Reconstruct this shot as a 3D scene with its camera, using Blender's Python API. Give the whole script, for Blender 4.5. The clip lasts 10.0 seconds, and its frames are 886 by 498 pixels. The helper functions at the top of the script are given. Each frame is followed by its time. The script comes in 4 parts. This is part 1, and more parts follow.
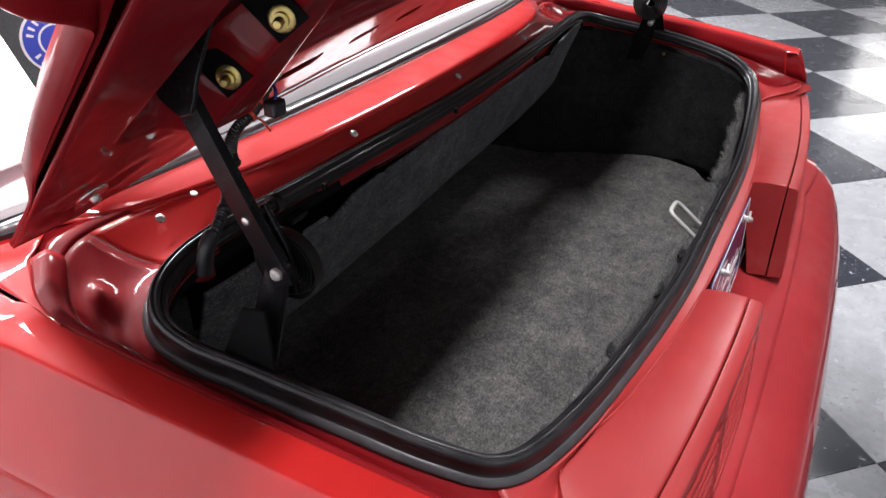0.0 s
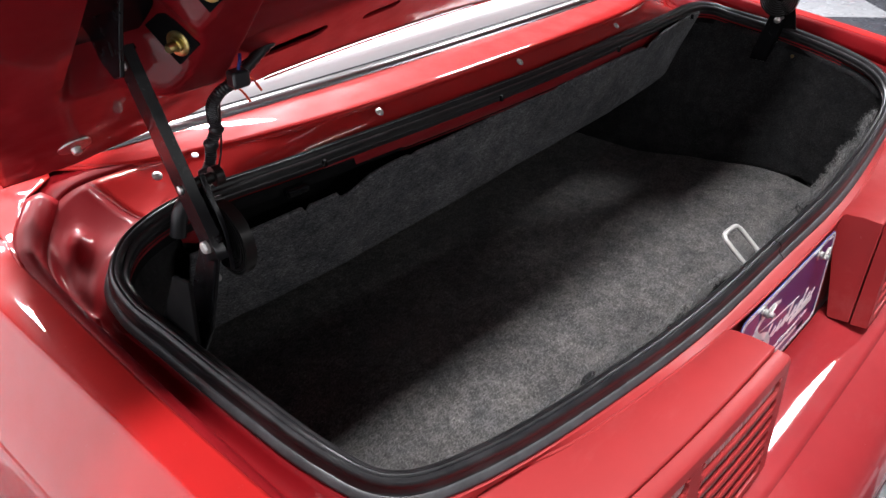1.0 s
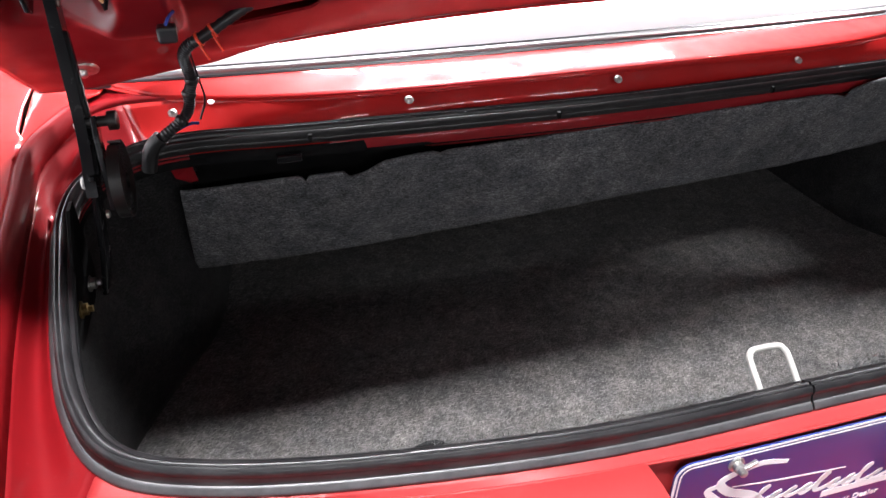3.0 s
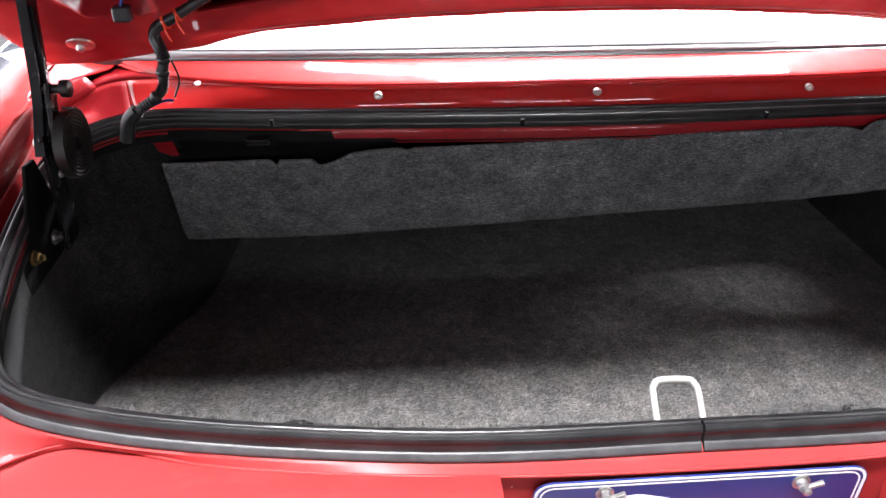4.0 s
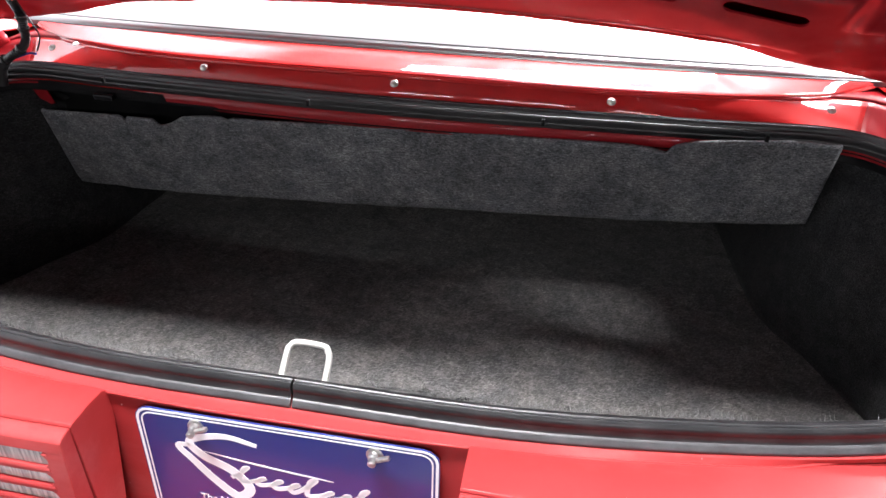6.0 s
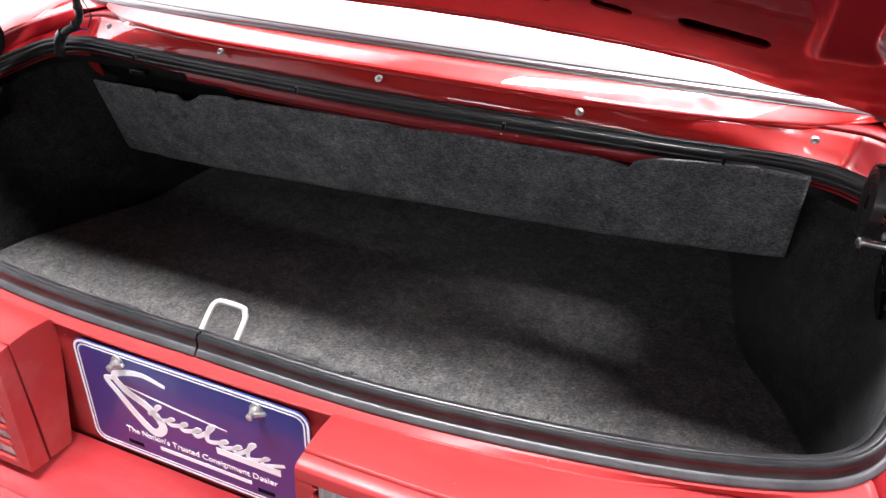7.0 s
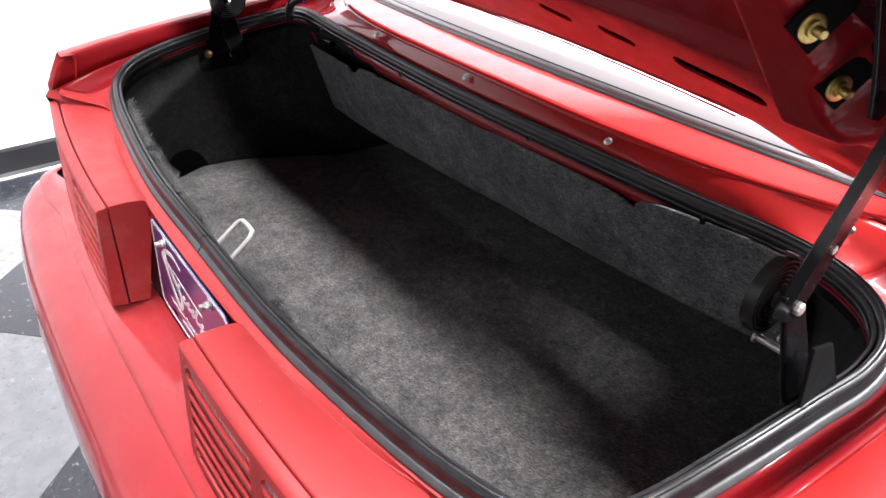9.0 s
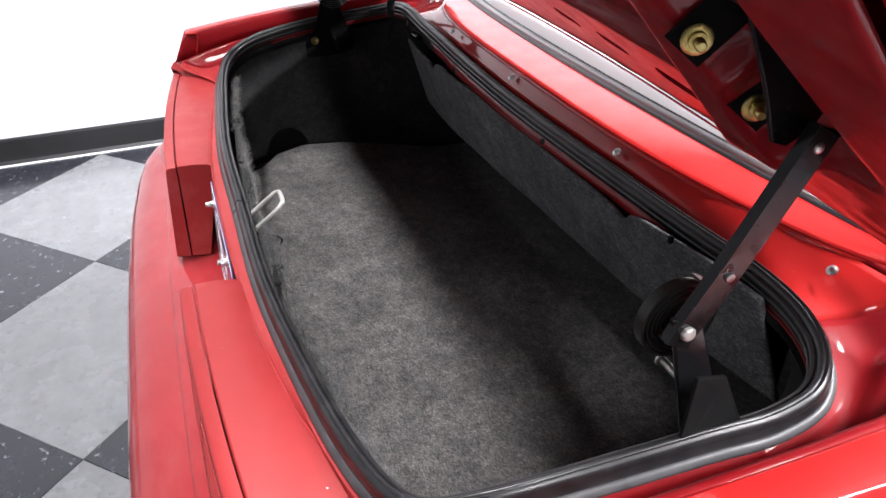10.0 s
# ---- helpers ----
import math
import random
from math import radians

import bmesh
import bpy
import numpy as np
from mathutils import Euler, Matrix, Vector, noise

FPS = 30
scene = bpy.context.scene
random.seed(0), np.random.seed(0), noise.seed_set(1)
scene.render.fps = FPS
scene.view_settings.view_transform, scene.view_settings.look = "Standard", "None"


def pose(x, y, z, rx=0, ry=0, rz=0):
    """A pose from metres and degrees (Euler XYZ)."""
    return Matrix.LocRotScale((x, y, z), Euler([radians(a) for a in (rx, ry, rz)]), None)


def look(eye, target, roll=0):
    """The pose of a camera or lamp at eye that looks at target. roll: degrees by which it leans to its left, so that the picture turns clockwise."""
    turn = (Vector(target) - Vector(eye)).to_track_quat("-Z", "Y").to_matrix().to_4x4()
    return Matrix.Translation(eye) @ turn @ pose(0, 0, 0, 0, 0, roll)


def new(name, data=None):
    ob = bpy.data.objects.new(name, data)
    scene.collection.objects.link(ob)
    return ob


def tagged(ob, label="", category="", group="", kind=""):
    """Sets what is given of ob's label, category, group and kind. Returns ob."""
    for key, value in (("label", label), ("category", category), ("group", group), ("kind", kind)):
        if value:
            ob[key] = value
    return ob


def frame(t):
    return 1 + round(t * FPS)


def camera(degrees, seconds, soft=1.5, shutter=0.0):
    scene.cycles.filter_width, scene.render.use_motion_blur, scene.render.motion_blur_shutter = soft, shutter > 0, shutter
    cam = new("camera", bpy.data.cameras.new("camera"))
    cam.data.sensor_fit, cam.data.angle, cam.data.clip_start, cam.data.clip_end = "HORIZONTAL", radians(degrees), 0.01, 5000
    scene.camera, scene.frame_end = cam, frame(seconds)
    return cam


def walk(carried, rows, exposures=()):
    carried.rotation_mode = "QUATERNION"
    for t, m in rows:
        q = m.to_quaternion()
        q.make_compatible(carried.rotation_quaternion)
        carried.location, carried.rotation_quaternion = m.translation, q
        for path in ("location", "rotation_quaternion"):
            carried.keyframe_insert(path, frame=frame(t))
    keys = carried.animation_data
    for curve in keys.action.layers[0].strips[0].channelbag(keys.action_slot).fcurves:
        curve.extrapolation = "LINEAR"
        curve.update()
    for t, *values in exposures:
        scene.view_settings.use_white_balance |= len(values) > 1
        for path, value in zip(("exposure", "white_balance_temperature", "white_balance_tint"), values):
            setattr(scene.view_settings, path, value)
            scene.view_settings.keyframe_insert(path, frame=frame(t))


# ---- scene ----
cam = camera(62.9, 10.0)
PATH = [
    (0, (-1.025, -0.086, 1.312), (0.468, 0.728, 0.26), 1.3),
    (0.5, (-0.944, -0.168, 1.309), (0.403, 0.835, 0.222), 1.1),
    (1, (-0.87, -0.212, 1.308), (0.341, 0.926, 0.195), 1.3),
    (1.5, (-0.781, -0.258, 1.309), (0.257, 1.02, 0.173), 1.4),
    (2, (-0.689, -0.29, 1.309), (0.187, 1.097, 0.165), 1.4),
    (3.5, (-0.365, -0.381, 1.305), (-0.106, 1.214, 0.126), 0.6),
    (4, (-0.266, -0.404, 1.303), (-0.14, 1.219, 0.141), 0.5),
    (4.5, (-0.156, -0.423, 1.302), (-0.142, 1.211, 0.149), 0.4),
    (5, (-0.044, -0.434, 1.305), (-0.102, 1.199, 0.151), 0.5),
    (5.5, (0.092, -0.442, 1.301), (-0.071, 1.19, 0.157), 0.5),
    (6, (0.227, -0.45, 1.3), (-0.065, 1.171, 0.165), 0.7),
    (7.5, (0.565, -0.395, 1.304), (-0.267, 1.054, 0.205), 0.7),
    (8, (0.68, -0.342, 1.306), (-0.366, 0.964, 0.211), 0.5),
    (8.5, (0.771, -0.275, 1.31), (-0.448, 0.874, 0.218), 0.1),
    (9, (0.851, -0.206, 1.311), (-0.516, 0.772, 0.226), -0.1),
    (9.5, (0.924, -0.119, 1.31), (-0.568, 0.662, 0.231), -0.5),
    (10, (0.983, -0.029, 1.31), (-0.603, 0.551, 0.237), -0.8),
]
EXPOSURES = [(0, -1.16), (1, -0.82), (2, -0.46), (3.5, 0.18), (4.5, 0.30), (5.5, 0.24), (7.5, -0.05), (8.5, -0.28), (9, -0.34), (10, -0.70)]
walk(cam, [(t, look(eye, target, roll)) for t, eye, target, roll in PATH], EXPOSURES)

# ---- light ----
ROOM_X0, ROOM_X1, ROOM_Y0, ROOM_Y1, GROUND, CEIL = -2.205, 8.5, -11.0, 7.5, 0.02, 3.3
world = bpy.data.worlds.new("room_air")
world.use_nodes = True
world.node_tree.nodes["Background"].inputs[0].default_value = (0.9, 0.93, 1.0, 1)
world.node_tree.nodes["Background"].inputs[1].default_value = 0.4
scene.world = world
# rows of fluorescent fixtures: x, y of the middle, watts, width
FIXTURES = [(-0.35, -0.27, 185, 0.22), (3.0, -0.30, 165, 0.22), (0.5, 2.9, 680, 0.22), (2.7, 1.8, 380, 0.40), (-0.45, 4.6, 380, 0.60), (0.85, 4.6, 1450, 0.60), (2.3, 4.6, 1500, 0.60), (-1.0, -5.3, 54, 0.22), (0.6, -5.3, 58, 0.22), (2.2, -5.3, 58, 0.22)]


# ---- materials ----
def material(name, rgb, rough=0.5, metal=0.0, coat=0.0, coat_rough=0.05, spec=0.5):
    m = bpy.data.materials.new(name)
    m.use_nodes = True
    p = m.node_tree.nodes["Principled BSDF"]
    p.inputs["Base Color"].default_value = (*rgb, 1)
    p.inputs["Roughness"].default_value = rough
    p.inputs["Metallic"].default_value = metal
    p.inputs["Coat Weight"].default_value = coat
    p.inputs["Coat Roughness"].default_value = coat_rough
    p.inputs["Specular IOR Level"].default_value = spec
    return m


def node(m, kind, **values):
    n = m.node_tree.nodes.new(kind)
    for key, value in values.items():
        n.inputs[key].default_value = value
    return n


def link(m, a, b):
    m.node_tree.links.new(a, b)


def coords(m, scale=(1, 1, 1)):
    tc, mp = node(m, "ShaderNodeTexCoord"), node(m, "ShaderNodeMapping")
    mp.inputs["Scale"].default_value = scale
    link(m, tc.outputs["Object"], mp.inputs["Vector"])
    return mp.outputs["Vector"]


def noise_of(m, scale, detail=3.0, rough=0.6, vec=None):
    n = node(m, "ShaderNodeTexNoise", Scale=scale, Detail=detail, Roughness=rough)
    link(m, vec or coords(m), n.inputs["Vector"])
    return n.outputs["Fac"]


def ramp(m, fac, stops):
    r = m.node_tree.nodes.new("ShaderNodeValToRGB")
    e = r.color_ramp.elements
    while len(e) < len(stops):
        e.new(0.5)
    for k, (pos, rgb) in zip(e, stops):
        k.position, k.color = pos, (*rgb, 1)
    link(m, fac, r.inputs["Fac"])
    return r.outputs["Color"]


def mixed(m, fac, a, b, blend="MIX"):
    n = m.node_tree.nodes.new("ShaderNodeMix")
    n.data_type, n.blend_type = "RGBA", blend
    for value, sock in ((fac, n.inputs[0]), (a, n.inputs[6]), (b, n.inputs[7])):
        if isinstance(value, (int, float)):
            sock.default_value = value
        elif isinstance(value, tuple):
            sock.default_value = (*value, 1)
        else:
            link(m, value, sock)
    return n.outputs[2]


def bump(m, height, strength, distance=0.001):
    b = node(m, "ShaderNodeBump", Strength=strength, Distance=distance)
    link(m, height, b.inputs["Height"])
    p = m.node_tree.nodes["Principled BSDF"]
    link(m, b.outputs["Normal"], p.inputs["Normal"])


def shade(m, socket, out):
    link(m, out, m.node_tree.nodes["Principled BSDF"].inputs[socket])


def paint(name, rgb, rough=0.34, coat=0.5, coat_rough=0.12, spec=0.22, worn=0.0):
    """Old single-colour car paint: dusty, a little uneven, with specks."""
    m = material(name, rgb, rough, 0, coat, coat_rough, spec)
    wide, fine = noise_of(m, 5, 4), noise_of(m, 420, 2)
    deep = tuple(c * 0.86 for c in rgb)
    tone = ramp(m, wide, [(0.35, deep), (0.65, rgb)])
    dust = ramp(m, noise_of(m, 95, 5, 0.75), [(0.66, (0, 0, 0)), (0.82, (0.10, 0.10, 0.10))])
    dusty = mixed(m, dust, tone, (0.75, 0.42, 0.40))
    chips = ramp(m, noise_of(m, 130, 2, 0.5), [(0.775, (0, 0, 0)), (0.80, (worn, worn, worn))])
    smear = ramp(m, noise_of(m, 3.0, 6, 0.7, coords(m, (1, 3, 3))), [(0.52, (0, 0, 0)), (0.75, (worn * 0.30,) * 3)])
    shade(m, "Base Color", mixed(m, chips, mixed(m, smear, dusty, (0.62, 0.20, 0.19)), (0.80, 0.62, 0.58)))
    shade(m, "Roughness", ramp(m, noise_of(m, 22, 5), [(0.3, (rough * 0.75,) * 3), (0.7, (rough * 1.3,) * 3)]))
    bump(m, fine, 0.05, 0.0004)
    return m


RED = paint("red_paint", (0.44, 0.0145, 0.014), 0.5, 1.0, 0.03, 0.05)
# Body red darkened and dulled, so the shade under the lid sits in the colour.
RED_SHADED = paint("red_shaded", (0.20, 0.006, 0.009), 0.5, 0.17, 0.06, 0.05)
# Half as bright as red_paint, with a weaker coat.
RED_UNDER = paint("red_underside", (0.22, 0.008, 0.012), 0.45, 0.45, 0.05, 0.1)
RED_FLEX = paint("red_bumper_paint", (0.38, 0.030, 0.035), 0.5, 0.9, 0.05, 0.08, 0.5)
RED_LAMP = paint("red_lamp_paint", (0.38, 0.033, 0.034), 0.5, 0.25, 0.30, 0.15, 0.9)

RUBBER = material("black_rubber", (0.018, 0.018, 0.020), 0.42, spec=0.45)
shade(RUBBER, "Roughness", ramp(RUBBER, noise_of(RUBBER, 14, 3), [(0.3, (0.28,) * 3), (0.7, (0.36,) * 3)]))
shade(RUBBER, "Base Color", ramp(RUBBER, noise_of(RUBBER, 30, 6, 0.7), [(0.4, (0.010, 0.010, 0.011)), (0.75, (0.030, 0.029, 0.030))]))
bump(RUBBER, noise_of(RUBBER, 300, 3), 0.02, 0.0003)
RUBBER_DUSTY = material("dusty_rubber", (0.06, 0.06, 0.063), 0.38, spec=0.5)
shade(RUBBER_DUSTY, "Base Color", ramp(RUBBER_DUSTY, noise_of(RUBBER_DUSTY, 40, 6, 0.7), [(0.3, (0.025, 0.025, 0.027)), (0.7, (0.065, 0.065, 0.068))]))


def felt(name, dark, light):
    """Pressed fibre carpet: short light hairs over dark grey."""
    m = material(name, dark, 0.95, spec=0.12)
    hair = node(m, "ShaderNodeMath")
    hair.operation = "MAXIMUM"
    turn = coords(m, (1, 1, 1))
    turn.node.inputs["Rotation"].default_value = (0.5, 0.3, 0.7)
    for k, sc in enumerate(((150, 540, 540), (500, 140, 480))):
        mp = node(m, "ShaderNodeMapping")
        mp.inputs["Scale"].default_value = sc
        link(m, turn if k else coords(m), mp.inputs["Vector"])
        link(m, noise_of(m, 1.0, 3, 0.65, mp.outputs["Vector"]), hair.inputs[k])
    hair = hair.outputs[0]
    clump = noise_of(m, 60, 5, 0.7)
    worn, blot = noise_of(m, 7, 5, 0.65), noise_of(m, 21, 4, 0.6)
    fleck = ramp(m, hair, [(0.42, dark), (0.59, tuple(a * 0.68 + b * 0.32 for a, b in zip(dark, light))), (0.80, light)])
    soft = ramp(m, clump, [(0.30, (0.66,) * 3), (0.70, (1.30,) * 3)])
    wide = mixed(m, 1.0, ramp(m, worn, [(0.3, (0.70,) * 3), (0.7, (1.15,) * 3)]), ramp(m, blot, [(0.32, (0.76, 0.77, 0.79)), (0.68, (1.20, 1.17, 1.13))]), "MULTIPLY")
    shade(m, "Base Color", mixed(m, 1.0, mixed(m, 1.0, fleck, soft, "MULTIPLY"), wide, "MULTIPLY"))
    p = m.node_tree.nodes["Principled BSDF"]
    p.inputs["Sheen Weight"].default_value = 0.04
    p.inputs["Sheen Roughness"].default_value = 0.5
    bump(m, hair, 0.5, 0.002)
    return m


FELT = felt("charcoal_carpet", (0.046, 0.0445, 0.044), (0.265, 0.255, 0.248))
FELT_PANEL = felt("front_panel_felt", (0.040, 0.0405, 0.043), (0.33, 0.335, 0.352))
# Dark side felt, deepened further so its colour carries the shade at the sides.
FELT_SIDE_SHADED = felt("side_felt_shaded", (0.008, 0.008, 0.0085), (0.06, 0.06, 0.062))
FELT_EDGE = felt("carpet_edge", (0.05, 0.049, 0.048), (0.34, 0.335, 0.33))
DARK = material("black_undercoat", (0.008, 0.008, 0.009), 0.85, spec=0.06)
shade(DARK, "Base Color", ramp(DARK, noise_of(DARK, 25, 4), [(0.3, (0.004, 0.004, 0.0045)), (0.7, (0.010, 0.0095, 0.0095))]))
STEEL_BLACK = material("black_enamel_steel", (0.008, 0.008, 0.009), 0.28, spec=0.25)
shade(STEEL_BLACK, "Roughness", ramp(STEEL_BLACK, noise_of(STEEL_BLACK, 70, 4), [(0.3, (0.12,) * 3), (0.7, (0.30,) * 3)]))
SPRING = material("dark_spring_steel", (0.035, 0.034, 0.033), 0.35, 0.8)
ZINC = material("yellow_zinc", (0.62, 0.45, 0.16), 0.34, 1.0)
shade(ZINC, "Base Color", ramp(ZINC, noise_of(ZINC, 120, 3), [(0.3, (0.42, 0.33, 0.10)), (0.7, (0.70, 0.57, 0.24))]))
STEEL = material("bare_steel", (0.55, 0.54, 0.52), 0.36, 1.0)
shade(STEEL, "Base Color", ramp(STEEL, noise_of(STEEL, 150, 4), [(0.3, (0.38, 0.37, 0.35)), (0.7, (0.68, 0.67, 0.65))]))
BRASS = material("dull_brass", (0.20, 0.14, 0.06), 0.5, 1.0)
GALV = material("white_zinc_rod", (0.52, 0.51, 0.48), 0.45, 0.5)
TRIM = material("satin_trim", (0.24, 0.24, 0.245), 0.30, 0.9)
VINYL = material("white_vinyl", (0.76, 0.84, 0.85), 0.55)
bump(VINYL, noise_of(VINYL, 600, 3), 0.15, 0.0005)
shade(VINYL, "Base Color", ramp(VINYL, noise_of(VINYL, 8, 5), [(0.3, (0.80, 0.80, 0.81)), (0.7, (0.86, 0.86, 0.87))]))
# White vinyl coloured grey for the shade on the boot's rear face.
SHADED_VINYL = material("shaded_vinyl", (0.38, 0.38, 0.384), 0.6, spec=0.3)
bump(SHADED_VINYL, noise_of(SHADED_VINYL, 500, 3), 0.2, 0.0005)
PLASTIC = material("black_plastic", (0.013, 0.013, 0.015), 0.30)
ORANGE = material("red_orange_plastic", (0.80, 0.07, 0.03), 0.4)
BLUE_WIRE = material("blue_plastic", (0.02, 0.04, 0.24), 0.4)
LENS = material("smoked_lens", (0.13, 0.12, 0.12), 0.25, 0, 0.5, 0.05)
shade(LENS, "Base Color", ramp(LENS, noise_of(LENS, 1.0, 2, 0.5, coords(LENS, (400, 30, 30))), [(0.35, (0.30, 0.285, 0.28)), (0.65, (0.62, 0.60, 0.58))]))
PLATE_BLUE = material("plate_blue", (0.018, 0.030, 0.17), 0.28, 0, 0.6, 0.06)
WHITE = material("white_enamel", (0.82, 0.82, 0.84), 0.4)
BADGE_BLUE = material("badge_blue", (0.03, 0.06, 0.45), 0.5)
SEAT = material("black_seat_cloth", (0.012, 0.012, 0.013), 0.9)
shade(SEAT, "Base Color", ramp(SEAT, noise_of(SEAT, 300, 4), [(0.3, (0.008, 0.008, 0.009)), (0.7, (0.03, 0.03, 0.032))]))

WALL = material("white_wall_paint", (0.56, 0.57, 0.59), 0.7)
bump(WALL, noise_of(WALL, 140, 4), 0.12, 0.001)
shade(WALL, "Base Color", ramp(WALL, noise_of(WALL, 1.2, 4), [(0.3, (0.53, 0.54, 0.56)), (0.7, (0.58, 0.59, 0.61))]))
CEILING = material("ceiling_paint", (0.13, 0.13, 0.135), 0.9)
# Unseen walls added in dark grey, to cut bounce light into the trunk.
WALL_DIM = material("unseen_wall_grey", (0.11, 0.11, 0.115), 0.7)
shade(WALL_DIM, "Base Color", ramp(WALL_DIM, noise_of(WALL_DIM, 1.5, 4), [(0.3, (0.10, 0.10, 0.105)), (0.7, (0.125, 0.125, 0.13))]))
BASE_BLACK = material("black_vinyl_base", (0.012, 0.012, 0.013), 0.35)
shade(BASE_BLACK, "Roughness", ramp(BASE_BLACK, noise_of(BASE_BLACK, 9, 4), [(0.3, (0.28,) * 3), (0.7, (0.5,) * 3)]))


def tile_stuff(name, base, fleck, amount):
    m = material(name, base, 0.22, 0, 0.4, 0.12)
    info = m.node_tree.nodes.new("ShaderNodeObjectInfo")
    tone = ramp(m, info.outputs["Random"], [(0.0, tuple(c * 0.9 for c in base)), (1.0, tuple(c * 1.08 for c in base))])
    cloud = ramp(m, noise_of(m, 14, 5, 0.7), [(0.35, (0.82,) * 3), (0.65, (1.12,) * 3)])
    chips = ramp(m, noise_of(m, 46, 3, 0.6), [(amount, (0, 0, 0)), (amount + 0.05, (1, 1, 1))])
    shade(m, "Base Color", mixed(m, chips, mixed(m, 1.0, tone, cloud, "MULTIPLY"), fleck))
    shade(m, "Roughness", ramp(m, noise_of(m, 5, 5), [(0.3, (0.16,) * 3), (0.7, (0.34,) * 3)]))
    bump(m, noise_of(m, 60, 3), 0.05, 0.0005)
    return m


TILE_LIGHT = tile_stuff("grey_vinyl_tile", (0.22, 0.225, 0.235), (0.17, 0.17, 0.18), 0.60)
TILE_DARK = tile_stuff("black_vinyl_tile", (0.022, 0.024, 0.031), (0.17, 0.18, 0.20), 0.625)
SLAB = material("tile_joint", (0.05, 0.05, 0.05), 0.8)
GLOW = bpy.data.materials.new("lamp_diffuser")
GLOW.use_nodes = True
GLOW.node_tree.nodes["Principled BSDF"].inputs["Emission Color"].default_value = (1, 0.98, 0.96, 1)
GLOW.node_tree.nodes["Principled BSDF"].inputs["Emission Strength"].default_value = 6.0


# ---- building helpers ----
def part(name, bm, mat, parent=None, label="", smooth=True, thick=0.0, bevel=0.0):
    """Links a bmesh as one mesh object, under a thing or a part."""
    me = bpy.data.meshes.new(name)
    bmesh.ops.recalc_face_normals(bm, faces=bm.faces)
    bm.to_mesh(me)
    bm.free()
    me.materials.append(mat)
    for f in me.polygons:
        f.use_smooth = smooth
    ob = new(name, me)
    if thick:
        s = ob.modifiers.new("thickness", "SOLIDIFY")
        s.thickness, s.offset = abs(thick), (-1 if thick > 0 else 1)
    if bevel:
        b = ob.modifiers.new("rounded", "BEVEL")
        b.width, b.segments, b.limit_method, b.angle_limit = bevel, 3, "ANGLE", radians(35)
    if smooth:
        try:
            me.set_sharp_from_angle(angle=radians(50))
        except AttributeError:
            pass
    if parent:
        ob.parent = parent
    if label:
        ob["label"] = label
    return ob


def spline(points, n, closed=False):
    """n places along a Catmull-Rom curve through the points."""
    p = [Vector(q) for q in points]
    m = len(p) if closed else len(p) - 1
    out = []
    for i in range(n):
        t = i * m / n if closed else i * m / (n - 1)
        k = min(int(t), m - 1)
        f = t - k
        if closed:
            a, b, c, d = (p[(k + j) % len(p)] for j in (-1, 0, 1, 2))
        else:
            b, c = p[k], p[k + 1]
            a = p[k - 1] if k else b * 2 - c
            d = p[k + 2] if k + 2 < len(p) else c * 2 - b
        out.append(0.5 * ((2 * b) + (c - a) * f + (2 * a - 5 * b + 4 * c - d) * f * f + (3 * b - a - 3 * c + d) * f ** 3))
    return out


def loft(rows, closed=False, caps=False):
    """A skin over rows of places, each of the same count; closed joins each row's ends."""
    bm = bmesh.new()
    v = [[bm.verts.new(q) for q in r] for r in rows]
    n = len(rows[0])
    for a, b in zip(v, v[1:]):
        for i in range(n if closed else n - 1):
            j = (i + 1) % n
            bm.faces.new((a[i], a[j], b[j], b[i]))
    if caps:
        bm.faces.new(v[0])
        bm.faces.new(v[-1][::-1])
    return bm


def box(x0, x1, y0, y1, z0, z1, bm=None):
    bm = bm or bmesh.new()
    v = [bm.verts.new((x, y, z)) for x in (x0, x1) for y in (y0, y1) for z in (z0, z1)]
    for q in ((0, 1, 3, 2), (4, 6, 7, 5), (0, 4, 5, 1), (2, 3, 7, 6), (0, 2, 6, 4), (1, 5, 7, 3)):
        bm.faces.new([v[i] for i in q])
    return bm


def tube(path, radius, sides=10, bm=None, ripple=0.0):
    """A round rod or hose along the places; ripple makes it corrugated."""
    bm = bm or bmesh.new()
    rings, up = [], Vector((0.13, 0.31, 0.94))
    for i, q in enumerate(path):
        d = (path[min(i + 1, len(path) - 1)] - path[max(i - 1, 0)]).normalized()
        a = d.cross(up).normalized()
        b = a.cross(d)
        r = radius + (ripple if i % 2 else 0)
        rings.append([bm.verts.new(q + (a * math.cos(s) + b * math.sin(s)) * r) for s in (2 * math.pi * j / sides for j in range(sides))])
    for p, q in zip(rings, rings[1:]):
        for j in range(sides):
            bm.faces.new((p[j], p[(j + 1) % sides], q[(j + 1) % sides], q[j]))
    bm.faces.new(rings[0][::-1])
    bm.faces.new(rings[-1])
    return bm


def turned(profile, place, axis, sides=20, bm=None):
    """A turned piece: profile of (radius, height) along the axis from the place."""
    bm = bm or bmesh.new()
    axis = Vector(axis).normalized()
    a = axis.cross(Vector((0.31, 0.17, 0.93))).normalized()
    b = axis.cross(a)
    rings = [[bm.verts.new(Vector(place) + axis * h + (a * math.cos(s) + b * math.sin(s)) * max(r, 1e-5)) for s in (2 * math.pi * j / sides for j in range(sides))] for r, h in profile]
    for p, q in zip(rings, rings[1:]):
        for j in range(sides):
            bm.faces.new((p[j], p[(j + 1) % sides], q[(j + 1) % sides], q[j]))
    bm.faces.new(rings[0][::-1])
    bm.faces.new(rings[-1])
    return bm


